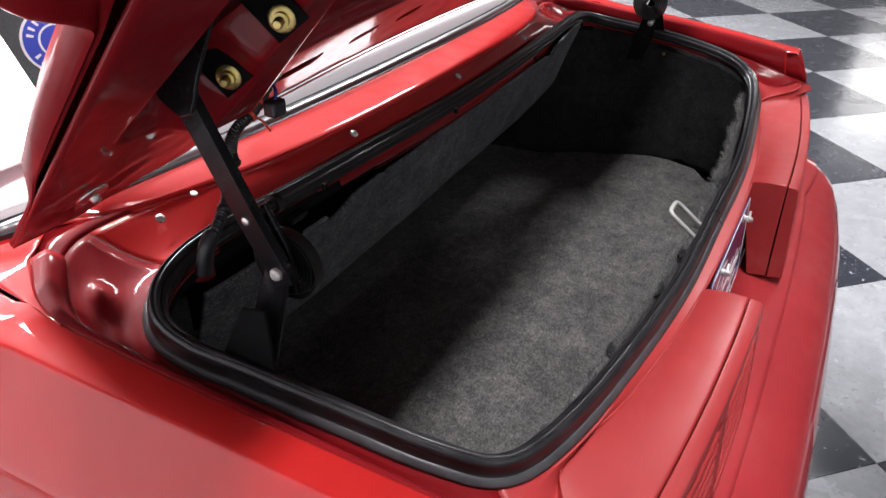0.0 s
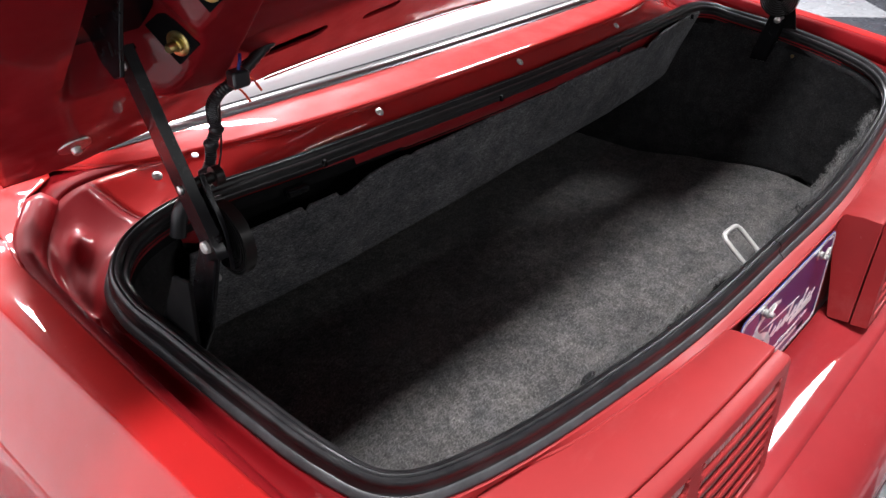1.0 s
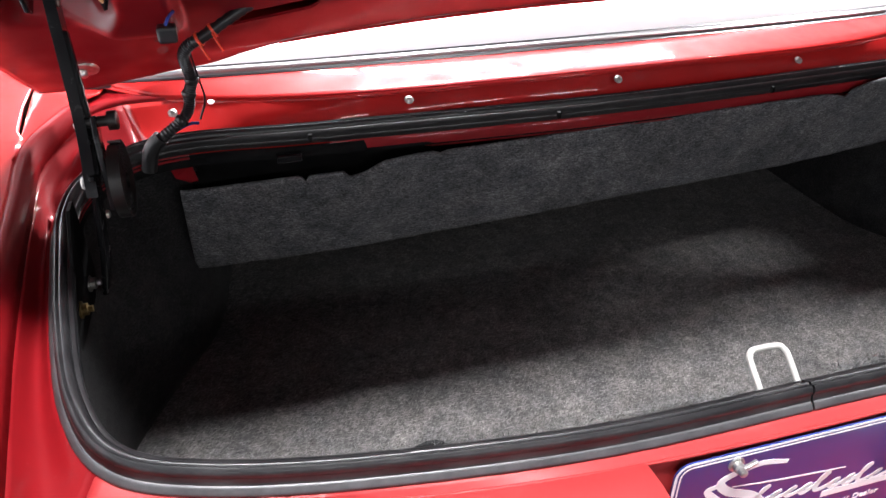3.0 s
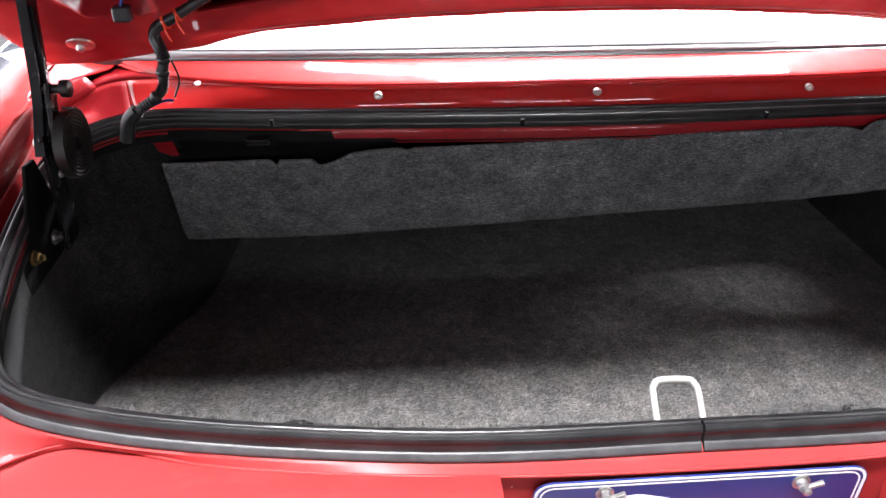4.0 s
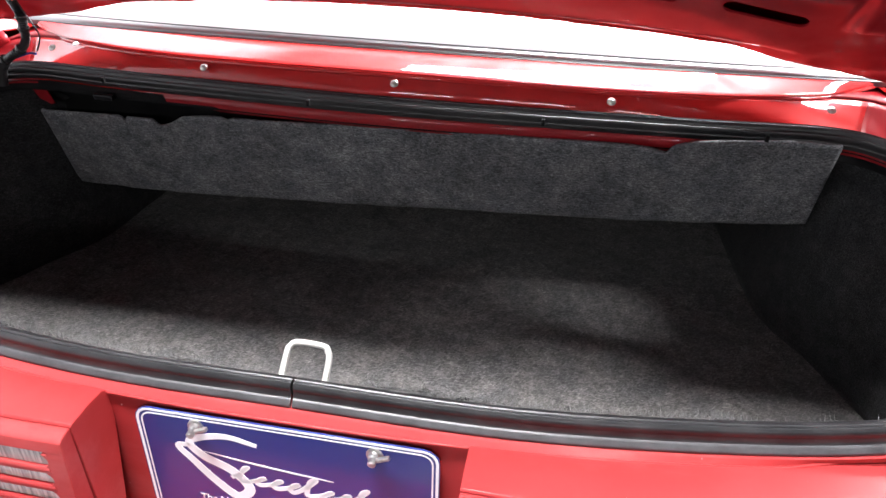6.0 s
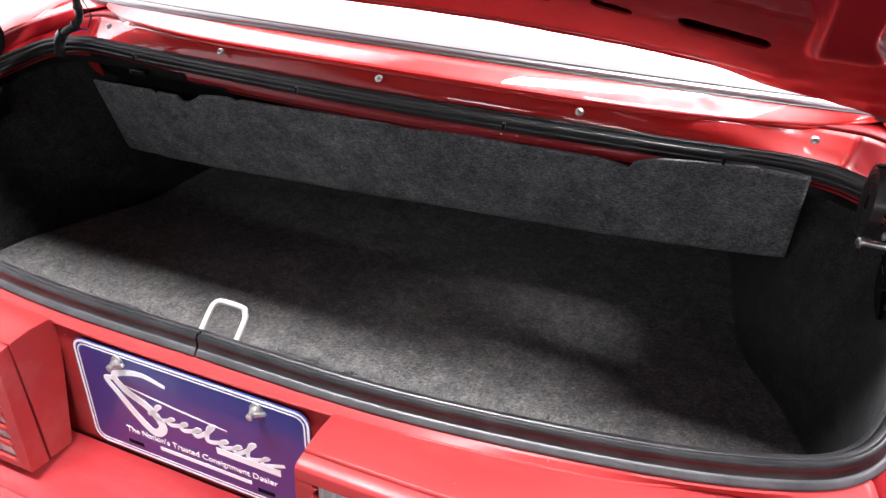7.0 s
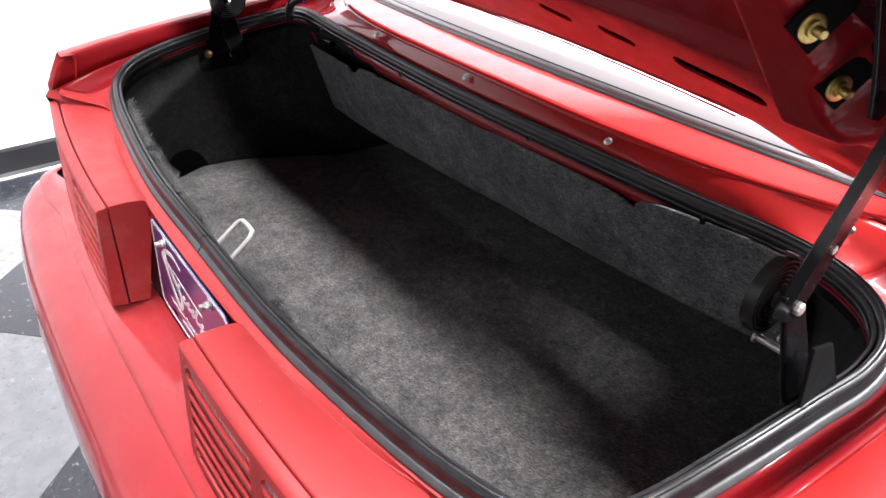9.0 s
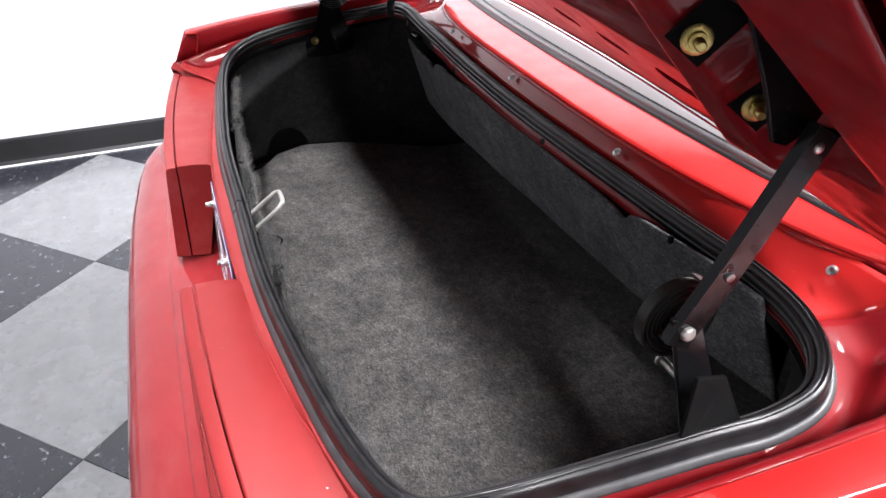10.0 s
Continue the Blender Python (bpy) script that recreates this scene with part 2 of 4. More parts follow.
def slab(outline, normal, depth, bm=None):
    """A flat plate: an outline of places pushed along the normal."""
    bm = bm or bmesh.new()
    n = Vector(normal).normalized() * depth
    a = [bm.verts.new(q) for q in outline]
    b = [bm.verts.new(Vector(q) + n) for q in outline]
    bm.faces.new(a[::-1])
    bm.faces.new(b)
    for i in range(len(a)):
        j = (i + 1) % len(a)
        bm.faces.new((a[i], a[j], b[j], b[i]))
    return bm


def cut(ob, cutters):
    """Takes the cutters' volumes out of ob for good, and removes them."""
    for c in cutters:
        m = ob.modifiers.new("opening", "BOOLEAN")
        m.operation, m.object, m.solver = "DIFFERENCE", c, "EXACT"
    bpy.context.view_layer.update()
    me = bpy.data.meshes.new_from_object(ob.evaluated_get(bpy.context.evaluated_depsgraph_get()))
    ob.modifiers.clear()
    ob.data = me
    for c in cutters:
        bpy.data.objects.remove(c)
    return ob


def ease(v):
    v = max(0.0, min(1.0, v))
    return v * v * (3 - 2 * v)


def mirrored(points):
    """A half outline, from x = 0 on the rear to x = 0 at the front, made whole (starting at the rear middle, going to +x)."""
    return [Vector(p) for p in points] + [Vector((-p[0], p[1], p[2])) for p in points[-2:0:-1]]


# ---- the room ----
SIDE = 0.628


def room():
    slab_floor = tagged(part("floor", box(ROOM_X0, ROOM_X1, ROOM_Y0, ROOM_Y1, GROUND - 0.2, GROUND - 0.003), SLAB, smooth=False), "showroom floor of grey and black checkered vinyl tiles", "floor", kind="structure")
    for name, b in (("wall_west", (ROOM_X0 - 0.15, ROOM_X0, ROOM_Y0, ROOM_Y1)), ("wall_east", (ROOM_X1, ROOM_X1 + 0.15, ROOM_Y0, ROOM_Y1)), ("wall_south", (ROOM_X0 - 0.15, ROOM_X1 + 0.15, ROOM_Y0 - 0.15, ROOM_Y0)), ("wall_north", (ROOM_X0 - 0.15, ROOM_X1 + 0.15, ROOM_Y1, ROOM_Y1 + 0.15))):
        white = name == "wall_west"
        tagged(part(name, box(*b, GROUND - 0.2, CEIL), WALL if white else WALL_DIM, smooth=False), "plain white painted showroom wall" if white else "plain unseen showroom wall, dark grey to cut bounce light", "wall", kind="structure")
    tagged(part("ceiling", box(ROOM_X0 - 0.15, ROOM_X1 + 0.15, ROOM_Y0 - 0.15, ROOM_Y1 + 0.15, CEIL, CEIL + 0.15), CEILING, smooth=False), "dark painted showroom ceiling", "ceiling", kind="structure")
    bm = loft([[Vector((ROOM_X0 + dx, y, GROUND + dz)) for dx, dz in ((0.001, 0.0), (0.028, 0.0), (0.013, 0.014), (0.011, 0.098), (0.008, 0.106), (0.001, 0.108))] for y in (ROOM_Y0, ROOM_Y1)], True, True)
    tagged(part("baseboard", bm, BASE_BLACK, smooth=False), "glossy black vinyl cove base along the white wall", "baseboard", kind="structure")
    # a white strip stands in for the glare line below the base
    bm = box(ROOM_X0 + 0.029, ROOM_X0 + 0.040, ROOM_Y0, ROOM_Y1, GROUND, GROUND + 0.004)
    tagged(part("trim", bm, WHITE, smooth=False), "thin white strip painting a glare line at the foot of the base", "trim", kind="structure")
    return slab_floor


def fixture(x, y, watts, wide):
    ob = tagged(new("ceiling_light"), "long white fluorescent ceiling light, switched on", "ceiling light", "ceiling lights")
    ob.location = (x, y, CEIL)
    part("housing", box(-0.62, 0.62, -wide / 2 - 0.02, wide / 2 + 0.02, -0.07, -0.001), WHITE, ob, smooth=False, bevel=0.006)
    part("diffuser", box(-0.60, 0.60, -wide / 2, wide / 2, -0.085, -0.071), GLOW, ob, "glowing diffuser", False)
    data = bpy.data.lights.new("ceiling_light_glow", "AREA")
    data.shape, data.size, data.size_y, data.energy, data.color = "RECTANGLE", 1.2, wide, watts, (0.965, 0.96, 1.0)
    lamp = new("ceiling_light_glow", data)
    lamp.parent, lamp.location = ob, (0, 0, -0.09)


def far_window():
    """A bright window in the far wall, seen only as a glare on the floor."""
    y0, y1, z0, z1, x = -1.75, -0.25, 0.95, 2.05, ROOM_X1
    ob = tagged(new("window_1"), "bright daylit window in the charcoal wall", "window", kind="structure")
    part("pane", box(x - 0.012, x - 0.006, y0, y1, z0, z1), GLOW, ob, "bright pane", False)
    for b in ((y0 - 0.06, y0, z0 - 0.06, z1 + 0.06), (y1, y1 + 0.06, z0 - 0.06, z1 + 0.06), (y0, y1, z0 - 0.06, z0), (y0, y1, z1, z1 + 0.06), ((y0 + y1) / 2 - 0.02, (y0 + y1) / 2 + 0.02, z0, z1)):
        part("window_frame", box(x - 0.04, x - 0.001, *b), WHITE, ob, smooth=False)


slab_floor = room()
far_window()
for f in FIXTURES:
    fixture(*f)

# ---- the car ----
car = tagged(new("convertible_car"), "red convertible car with its trunk lid raised and white top boot", "car")

# top of the rubber seal round the trunk opening, half, from the rear middle to the front middle
RING = [(0, 0.012, 0.8042), (0.2185, 0.0133, 0.8053), (0.4269, 0.0306, 0.8131), (0.5558, 0.0483, 0.826), (0.6218, 0.0726, 0.8381), (0.6516, 0.122, 0.8573), (0.6671, 0.2053, 0.8723), (0.6775, 0.3012, 0.8822),
        (0.6825, 0.3674, 0.8861), (0.6706, 0.4203, 0.8931), (0.6293, 0.4525, 0.9063), (0.5513, 0.4614, 0.9156), (0.3857, 0.453, 0.9148), (0, 0.4368, 0.9169)]
# edge of the painted surround outside it, point for point
EDGE = [(0, -0.016, 0.7775), (0.22, -0.0105, 0.778), (0.43, 0.0115, 0.781), (0.565, 0.037, 0.792), (0.676, -0.028, 0.807), (0.697, 0.09, 0.838), (0.705, 0.19, 0.853), (0.711, 0.29, 0.863),
        (0.715, 0.38, 0.871), (0.712, 0.475, 0.886), (0.664, 0.552, 0.908), (0.575, 0.553, 0.917), (0.40, 0.4925, 0.929), (0, 0.462, 0.9365)]


def crease(x):
    """The crease along the rear of the deck: y and z."""
    q = (x / 0.6) ** 2
    return 0.462 + 0.035 * q + 0.075 * q * q, 0.939 - 0.018 * q - 0.005 * q * q


def trim_line(x):
    """The rear side of the moulding along the boot: y and z."""
    q = (x / 0.6) ** 2
    return 0.5355 + 0.0325 * q + 0.02 * q * q, 0.942 - 0.010 * q - 0.004 * q * q


N = 208
ring = spline(mirrored(RING), N, True)
edge = spline(mirrored(EDGE), N, True)
outs = []
for i in range(N):
    d = ring[(i + 1) % N] - ring[i - 1]
    outs.append(Vector((d.y, -d.x, 0)).normalized())


def around(out, up):
    return [ring[i] + outs[i] * out + Vector((0, 0, up)) for i in range(N)]


def weatherstrip():
    prof = [(-0.0105, -0.0230), (-0.0130, -0.0170), (-0.0116, -0.0155), (-0.0116, -0.0145), (-0.0130, -0.0130), (-0.0130, -0.0075), (-0.0118, -0.0060), (-0.0090, -0.0058), (-0.0080, -0.0070), (-0.0074, -0.0048), (-0.0062, -0.0022), (-0.0040, -0.0006), (-0.0024, -0.0010), (-0.0014, -0.0020), (-0.0004, -0.0010), (0.0010, -0.0003), (0.0032, -0.0016), (0.0048, -0.0042),
            (0.0052, -0.0072), (0.0044, -0.0096), (0.0050, -0.0108), (0.0053, -0.0130), (0.0060, -0.0150), (0.0072, -0.0166), (0.0066, -0.0190), (0.005, -0.0185), (-0.005, -0.0175), (-0.008, -0.0230)]
    rows = [around(o, u) for o, u in prof]
    rows = [[r[i] for r in rows] for i in range(N)]
    first = [q + Vector((0.0012, 0, 0)) for q in rows[0]]
    last = [q - Vector((0.0012, 0, 0)) for q in rows[0]]
    ob = part("weatherstrip", loft([first] + rows[1:] + [last], True, True), RUBBER, car, "black rubber trunk seal with a butt joint at the rear")
    foot = [around(o, u) for o, u in ((0.0062, -0.0160), (0.0074, -0.0160), (0.0094, -0.0178), (0.0118, -0.0204), (0.0126, -0.0222), (0.0118, -0.0240), (0.0085, -0.0215), (0.0062, -0.0185))]
    foot = [[r[i] for r in foot] for i in range(N)]
    foot = [[q + Vector((0.0012, 0, 0)) for q in foot[0]]] + foot[1:] + [[q - Vector((0.0012, 0, 0)) for q in foot[0]]]
    part("seal_flange", loft(foot, True, True), RUBBER_DUSTY, ob, "dusty grey foot of the seal")
    for x, y in ((-0.412, 0.4235), (-0.108, 0.4085), (0.2, 0.411), (0.47, 0.42)):
        part("drain_slit", box(x - 0.002, x + 0.002, y - 0.014, y - 0.0095, 0.912, 0.920), DARK, ob, smooth=False)
    return ob


def surround():
    rows = [around(-0.0075, -0.026), around(-0.0075, -0.022), around(0.002, -0.0205), around(0.007, -0.0235)]
    foot = around(0.0145, -0.0255)
    rows.append(foot)
    for f in [k / 12 for k in range(1, 13)]:
        row = []
        for a, b in zip(foot, edge):
            q = a.lerp(b, f)
            far = max(0.0, min(1.0, (abs(a.x) - 0.45) / 0.2))
            bow = -0.015 * far * math.sin(math.pi * f)
            near = max(0.0, min(1.0, (a.y - 0.30) / 0.06)) * far
            x, y = abs(q.x), q.y
            press = 0.005 * math.exp(-((x - 0.702 + 0.5 * (y - 0.44)) / 0.010) ** 2) + 0.006 * math.exp(-(((x - 0.672) / 0.016) ** 2 + ((y - 0.495) / 0.016) ** 2)) - 0.005 * math.exp(-(((x - 0.708) / 0.012) ** 2 + ((y - 0.42) / 0.03) ** 2))
            press += 0.004 * math.exp(-((y - 0.395 - 0.6 * (x - 0.69)) / 0.006) ** 2) + 0.0014 * noise.noise(Vector((q.x * 30, q.y * 30, 1)))
            if a.y > 0.40:
                d = b - a
                out = Vector((d.x, d.y, 0)).length
                face = ease((0.62 - abs(a.x)) / 0.1) * 0.008 * math.sin(math.pi * f ** 0.8)
                q = q + Vector((-d.x / out * d.z, -d.y / out * d.z, out)) / d.length * face if out > 1e-4 else q
            row.append(q + Vector((0, 0, bow + near * math.sin(math.pi * f) * press * 1.6)))
        rows.append(row)
    cols = [[r[i] for r in rows] for i in range(N)]
    rear = sorted([i for i in range(N) if ring[i].y < 0.078], key=lambda i: ring[i].x)
    rest = [i for i in range(N) if ring[i].y >= 0.078]
    k = next((n for n in range(1, len(rest)) if rest[n] != rest[n - 1] + 1), 0)
    rest = [rear[-1]] + rest[k:] + rest[:k] + [rear[0]]
    # front face keeps the body red; the sides get the red darkened for shade
    front = [n for n, i in enumerate(rest) if ring[i].y > 0.40 and abs(ring[i].x) < 0.60]
    body = part("trunk_surround", loft([cols[i] for i in rest[:front[0] + 1]]), RED_SHADED, car, "red gutter round the trunk opening, darkened for shade", thick=0.0015)
    part("gutter_side", loft([cols[i] for i in rest[front[-1]:]]), RED_SHADED, body, thick=0.0015)
    part("gutter_front", loft([cols[i] for i in rest[front[0]:front[-1] + 1]]), RED, body, "red face below the deck", thick=0.0015)
    part("rear_ledge", loft([cols[i] for i in rear]), RED_LAMP, car, "dull red ledge behind the seal", thick=0.0015)


weatherstrip()
surround()

# crest of the rear quarter beside the gutter, matched to EDGE from its fifth to its eleventh point
CREST = [(0.698, -0.002, 0.864), (0.7095, 0.10, 0.8755), (0.7180, 0.19, 0.8835), (0.7245, 0.29, 0.8905), (0.7285, 0.39, 0.8965), (0.729, 0.490, 0.9055), (0.690, 0.562, 0.9165)]


def shoulder_z(y):
    """Height of the quarter's top beside the boot."""
    return 0.906 + 0.035 * (y - 0.468) + 0.0078 * ease((y - 0.46) / 0.16)


def quarter(s):
    ob = new("rear_quarter")
    ob.parent = car
    low = spline([(0.690, -0.038, 0.807)] + EDGE[5:11], 60)
    top = spline(CREST, 60)
    side = lambda q: Vector((q[0] * s, q[1], q[2]))
    wall = [[side(a), side(a.lerp(b, 0.25) + Vector((-0.001, 0, 0.005))), side(a.lerp(b, 0.55) + Vector((-0.001, 0, 0.009))), side(a.lerp(b, 0.85) + Vector((0, 0, 0.0045))), side(a.lerp(b, 0.95) + Vector((0.001, 0, 0.002))), side(b + Vector((0.004, 0, 0.001)))] for a, b in zip(low, top)]
    part("inner_wall", loft(wall), RED_SHADED, ob, thick=0.0012)
    # outer skin: sections from the fin to ahead of the boot
    rows = []
    line = [Vector((q.x + 0.004, q.y, q.z + 0.001)) for q in top[:52]] + [Vector((0.734, y, shoulder_z(y))) for y in [0.52 + 0.06 * k for k in range(62)]]
    for q in line:
        xc = max(0.742 + 0.085 * q.y, q.x + 0.012)
        sec = [q, Vector((q.x + 0.003, q.y, q.z + 0.0012)), Vector((max(xc - 0.010, q.x + 0.004), q.y, q.z + 0.0016)), Vector((max(xc - 0.004, q.x + 0.005), q.y, q.z + 0.0014))]
        sec += [Vector((xc - 0.0015, q.y, q.z + 0.0006)), Vector((xc + 0.0006, q.y, q.z - 0.0012)), Vector((xc + 0.0022, q.y, q.z - 0.0036)), Vector((xc + 0.005, q.y, q.z - 0.0080))]
        sec += [Vector((xc + dx, q.y, q.z - dz)) for dx, dz in ((0.030, 0.046), (0.048, 0.074), (0.0505, 0.079), (0.0525, 0.085), (0.0545, 0.094), (0.070, 0.20), (0.072, 0.30), (0.060, 0.42), (0.03, 0.58))]
        if q.y > 0.47:
            nose = max(0.0, q.y - 3.0) / 1.16
            sec = [Vector((c.x - (xc - 0.80) - 0.05 * nose ** 2, c.y, c.z - 0.07 * nose)) if q.y > 0.6 else Vector((c.x - (xc - 0.80) * (q.y - 0.47) / 0.13, c.y, c.z)) for c in sec]
        for axle in (0.80, 3.36):
            if abs(q.y - axle) < 0.36:
                lift = 0.36 + math.sqrt(0.36 ** 2 - (q.y - axle) ** 2)
                sec = [Vector((c.x, c.y, max(c.z, lift))) for c in sec]
        rear = max(0.0, 1 - (q.y + 0.02) / 0.12)
        rows.append([side(Vector((c.x, c.y - rear * min(0.032, 0.45 * (q.z - c.z)), c.z))) for c in sec])
    close = [side(Vector((0.69, min(q.y + 0.03, 0.02), q.z))) for q in rows[0]]
    lip = [q + Vector((-0.004 * s, -0.003, -0.001)) for q in rows[0]]
    part("outer_skin", loft([close, lip] + rows), RED, ob, thick=0.0012)
    front = sorted([e for e in edge if e.y > 0.46 and 0.54 < e.x < 0.725], key=lambda e: e.x)
    part("corner_panel", loft([[side(e), side(e + Vector((0, 0.006, 0.004))), side(e + Vector((-0.004, 0.03, 0.005 + 0.002 * noise.noise(e * 30)))), side(e + Vector((-0.006, 0.07, 0.004)))] for e in front]), RED_SHADED, ob, thick=0.0012)
    # filler between the crest and the soft-top trim
    line = [(q.x + 0.0035, q.y, q.z + 0.0012) for q in top if q.y > 0.45] + [(0.672, 0.578, 0.9185), (0.655, 0.592, 0.9195), (0.650, 0.612, 0.920), (0.655, 0.66, 0.9205), (0.66, 0.9, 0.926), (0.67, 1.2, 0.935)]
    part("shoulder", loft([[side(Vector((a + (max(0.7355, a + 0.002) - a) * f, y, z + (shoulder_z(y) + 0.0004 - z) * f))) for f in (0, 0.12, 0.25, 0.4, 0.55, 0.7, 0.85, 1)] for a, y, z in line]), RED, ob, thick=0.002)



def deck():
    """The painted panel between the trunk opening and the soft-top trim."""
    xs = [0.660 * math.sin(math.pi / 2 * (-1 + 2 * i / 64)) for i in range(65)]
    rows = []
    for x in xs:
        (yc, zc), (yt, zt) = crease(x), trim_line(x)
        yc += max(0.0, yt - 0.004 - yc) * ease((abs(x) - 0.57) / 0.09) ** 1.3
        zc += (zt - zc) * ease((abs(x) - 0.57) / 0.09)
        row = [Vector((x, yc - 0.003, zc - 0.0045)), Vector((x, yc - 0.0005, zc - 0.001)), Vector((x, yc + 0.003, zc + 0.0012))]
        row += [Vector((x, yc + (yt - yc) * f, zc + 0.0015 + (zt - zc) * f + 0.0007 * math.sin(math.pi * f))) for f in (0.03, 0.06, 0.10, 0.3, 0.5, 0.75, 0.94, 1)]
        rows.append(row)
    part("rear_deck", loft(rows), RED, car, "glossy red deck panel ahead of the trunk", thick=0.002)
    for x, y, z in ((-0.566, 0.520, 0.9145), (-0.283, 0.4595, 0.9275), (-0.004, 0.4490, 0.9305), (0.283, 0.4595, 0.9255), (0.571, 0.521, 0.9135)):
        n = Vector((0, -0.62, 0.78))
        part("deck_screw", turned([(0.0058, 0.0), (0.0058, 0.0007), (0.0042, 0.0010), (0.0038, 0.0016), (0.0028, 0.0019), (0.0014, 0.0019), (0.0012, 0.0010)], (x, y, z), n, 16), STEEL, car, "small steel screw")
    part("plug", turned([(0.004, 0), (0.004, 0.0015), (0.002, 0.002)], (-0.519, 0.515, 0.9255), (0, -0.3, 1), 12), WHITE, car, "small white plug")


def soft_top():
    line = [(0.80, 1.1, 0.944), (0.79, 0.80, 0.930), (0.765, 0.675, 0.921), (0.70, 0.628, 0.921)] + [(x, trim_line(x)[0] + 0.007, trim_line(x)[1] + 0.001) for x in (0.62, 0.50, 0.36, 0.18, 0)]
    path = spline([Vector(q) for q in line] + [Vector((-q[0], q[1], q[2])) for q in line[-2::-1]], 120)
    outs = []
    for i, q in enumerate(path):
        d = path[min(i + 1, 119)] - path[max(i - 1, 0)]
        outs.append(Vector((-d.y, d.x, 0)).normalized())
    # ahead is towards the cabin
    def sweep(prof):
        return [[q + o * a + Vector((0, 0, h)) for a, h in prof] for q, o in zip(path, outs)]
    sign = 1 if outs[60].y > 0 else -1
    sweep_s = lambda prof: sweep([(a * sign, h) for a, h in prof])
    trim = part("boot_trim", loft(sweep_s([(-0.006, -0.004), (-0.007, 0.001), (-0.0045, 0.0025), (-0.004, 0.006), (-0.001, 0.0085), (0.004, 0.0098), (0.009, 0.0092), (0.0105, 0.004), (0.0105, -0.004)]), True, True), TRIM, car, "grey satin moulding along the boot")
    part("trim_lip", loft(sweep_s([(-0.0085, -0.004), (-0.0085, 0.0030), (-0.0060, 0.0040), (-0.0042, 0.0025), (-0.005, -0.003)]), True, True), PLASTIC, trim, "thin black lip")
    part("trim_welt", loft(sweep_s([(0.0095, 0.001), (0.0105, 0.0085), (0.0130, 0.0098), (0.0150, 0.0085), (0.0150, 0.001)]), True, True), PLASTIC, trim, "thin black welt")
    # the boot's upright rear face, tallest in the middle; its shade is put into the grey
    tall = lambda x: 0.22 + 0.83 * max(0.0, 1 - (x / 0.62) ** 2)
    face = [(0.0135, 0.002), (0.0150, 0.010), (0.0172, 0.0160), (0.0192, 0.0215), (0.0215, 0.0258), (0.0245, 0.0272), (0.0275, 0.0262), (0.0260, -0.004)]
    part("boot_edge", loft([[q + o * a * sign + Vector((0, 0, h if h < 0.011 else 0.010 + (h - 0.010) * tall(q.x))) for a, h in face] for q, o in zip(path, outs)], True, True), SHADED_VINYL, car, "upright white vinyl edge of the top boot, greyed for shade")
    rows = []
    for k in range(31):
        f = k / 30
        row = []
        for j in range(61):
            x = -0.76 + 1.52 * j / 60
            s = abs(x) / 0.76
            y0 = trim_line(x)[0] + 0.0315
            y1 = 0.76
            y = y0 + (y1 - y0) * f
            z = trim_line(x)[1] + 0.0113 + 0.0165 * tall(x) + 0.017 * math.sin(math.pi * min(1, f * 0.5)) * (1 - 0.5 * s ** 4) - 0.06 * max(0, f - 0.9) / 0.1
            row.append(Vector((x, y, z + 0.003 * noise.noise(Vector((x * 5, y * 6, 0))))))
        rows.append(row)
    part("top_boot", loft(rows), VINYL, car, "white vinyl boot over the folded top", thick=0.004)
    for sx in (1, -1):
        wing = []
        for k in range(25):
            y = 0.66 + 0.80 * k / 24
            inner = 0.541 - 0.473 * max(0.0, min(0.55, y - 0.68))
            wing.append([Vector((sx * (inner + (0.752 - inner) * f), y, 0.910 + 0.035 * (y - 0.468) + 0.012 + 0.042 * ease((1.04 - f) / 0.5) ** 0.7 - (0.06 if f == 0 else 0.006 if f < 0.03 else 0))) for f in (0, 0.02, 0.05, 0.12, 0.2, 0.35, 0.5, 0.65, 0.8, 0.9, 0.96, 1)])
        side = part("boot_wing", loft(wing), VINYL, car, "white vinyl side of the top boot", thick=0.003)
        part("wing_seam", tube([row[4] + Vector((0, 0, 0.001)) for row in wing], 0.0018, 6), VINYL, side)
    hem = spline([rows[27][j] + Vector((0, 0, 0.001)) for j in range(0, 61, 3)], 80)
    part("boot_seam", tube(hem, 0.0025, 6), VINYL, car)


quarter(1)
quarter(-1)
deck()
soft_top()


def tail():
    """The tail panel behind the plate, the lamps and the bumper."""
    rows = [[Vector((x, -0.0130 - 0.0135 * f + 0.020 * (x / 0.7) ** 2, 0.7765 + 0.004 * (x / 0.7) ** 2 - 0.18 * f)) for f in (0, 0.03, 0.3, 0.6, 0.9, 1)] for x in [-0.70 + 1.4 * i / 40 for i in range(41)]]
    part("tail_panel", loft(rows), RED_LAMP, car, "red tail panel behind the plate", thick=0.002)


def bead():
    path = [q + Vector((0, -0.0005, 0.0008)) for q in edge if q.y < 0.06 and abs(q.x) < 0.578]
    path = sorted(path, key=lambda q: q.x)
    part("edge_bead", tube(path, 0.0019, 8), RED_LAMP, car, "rolled red edge with chipped paint")


bead()


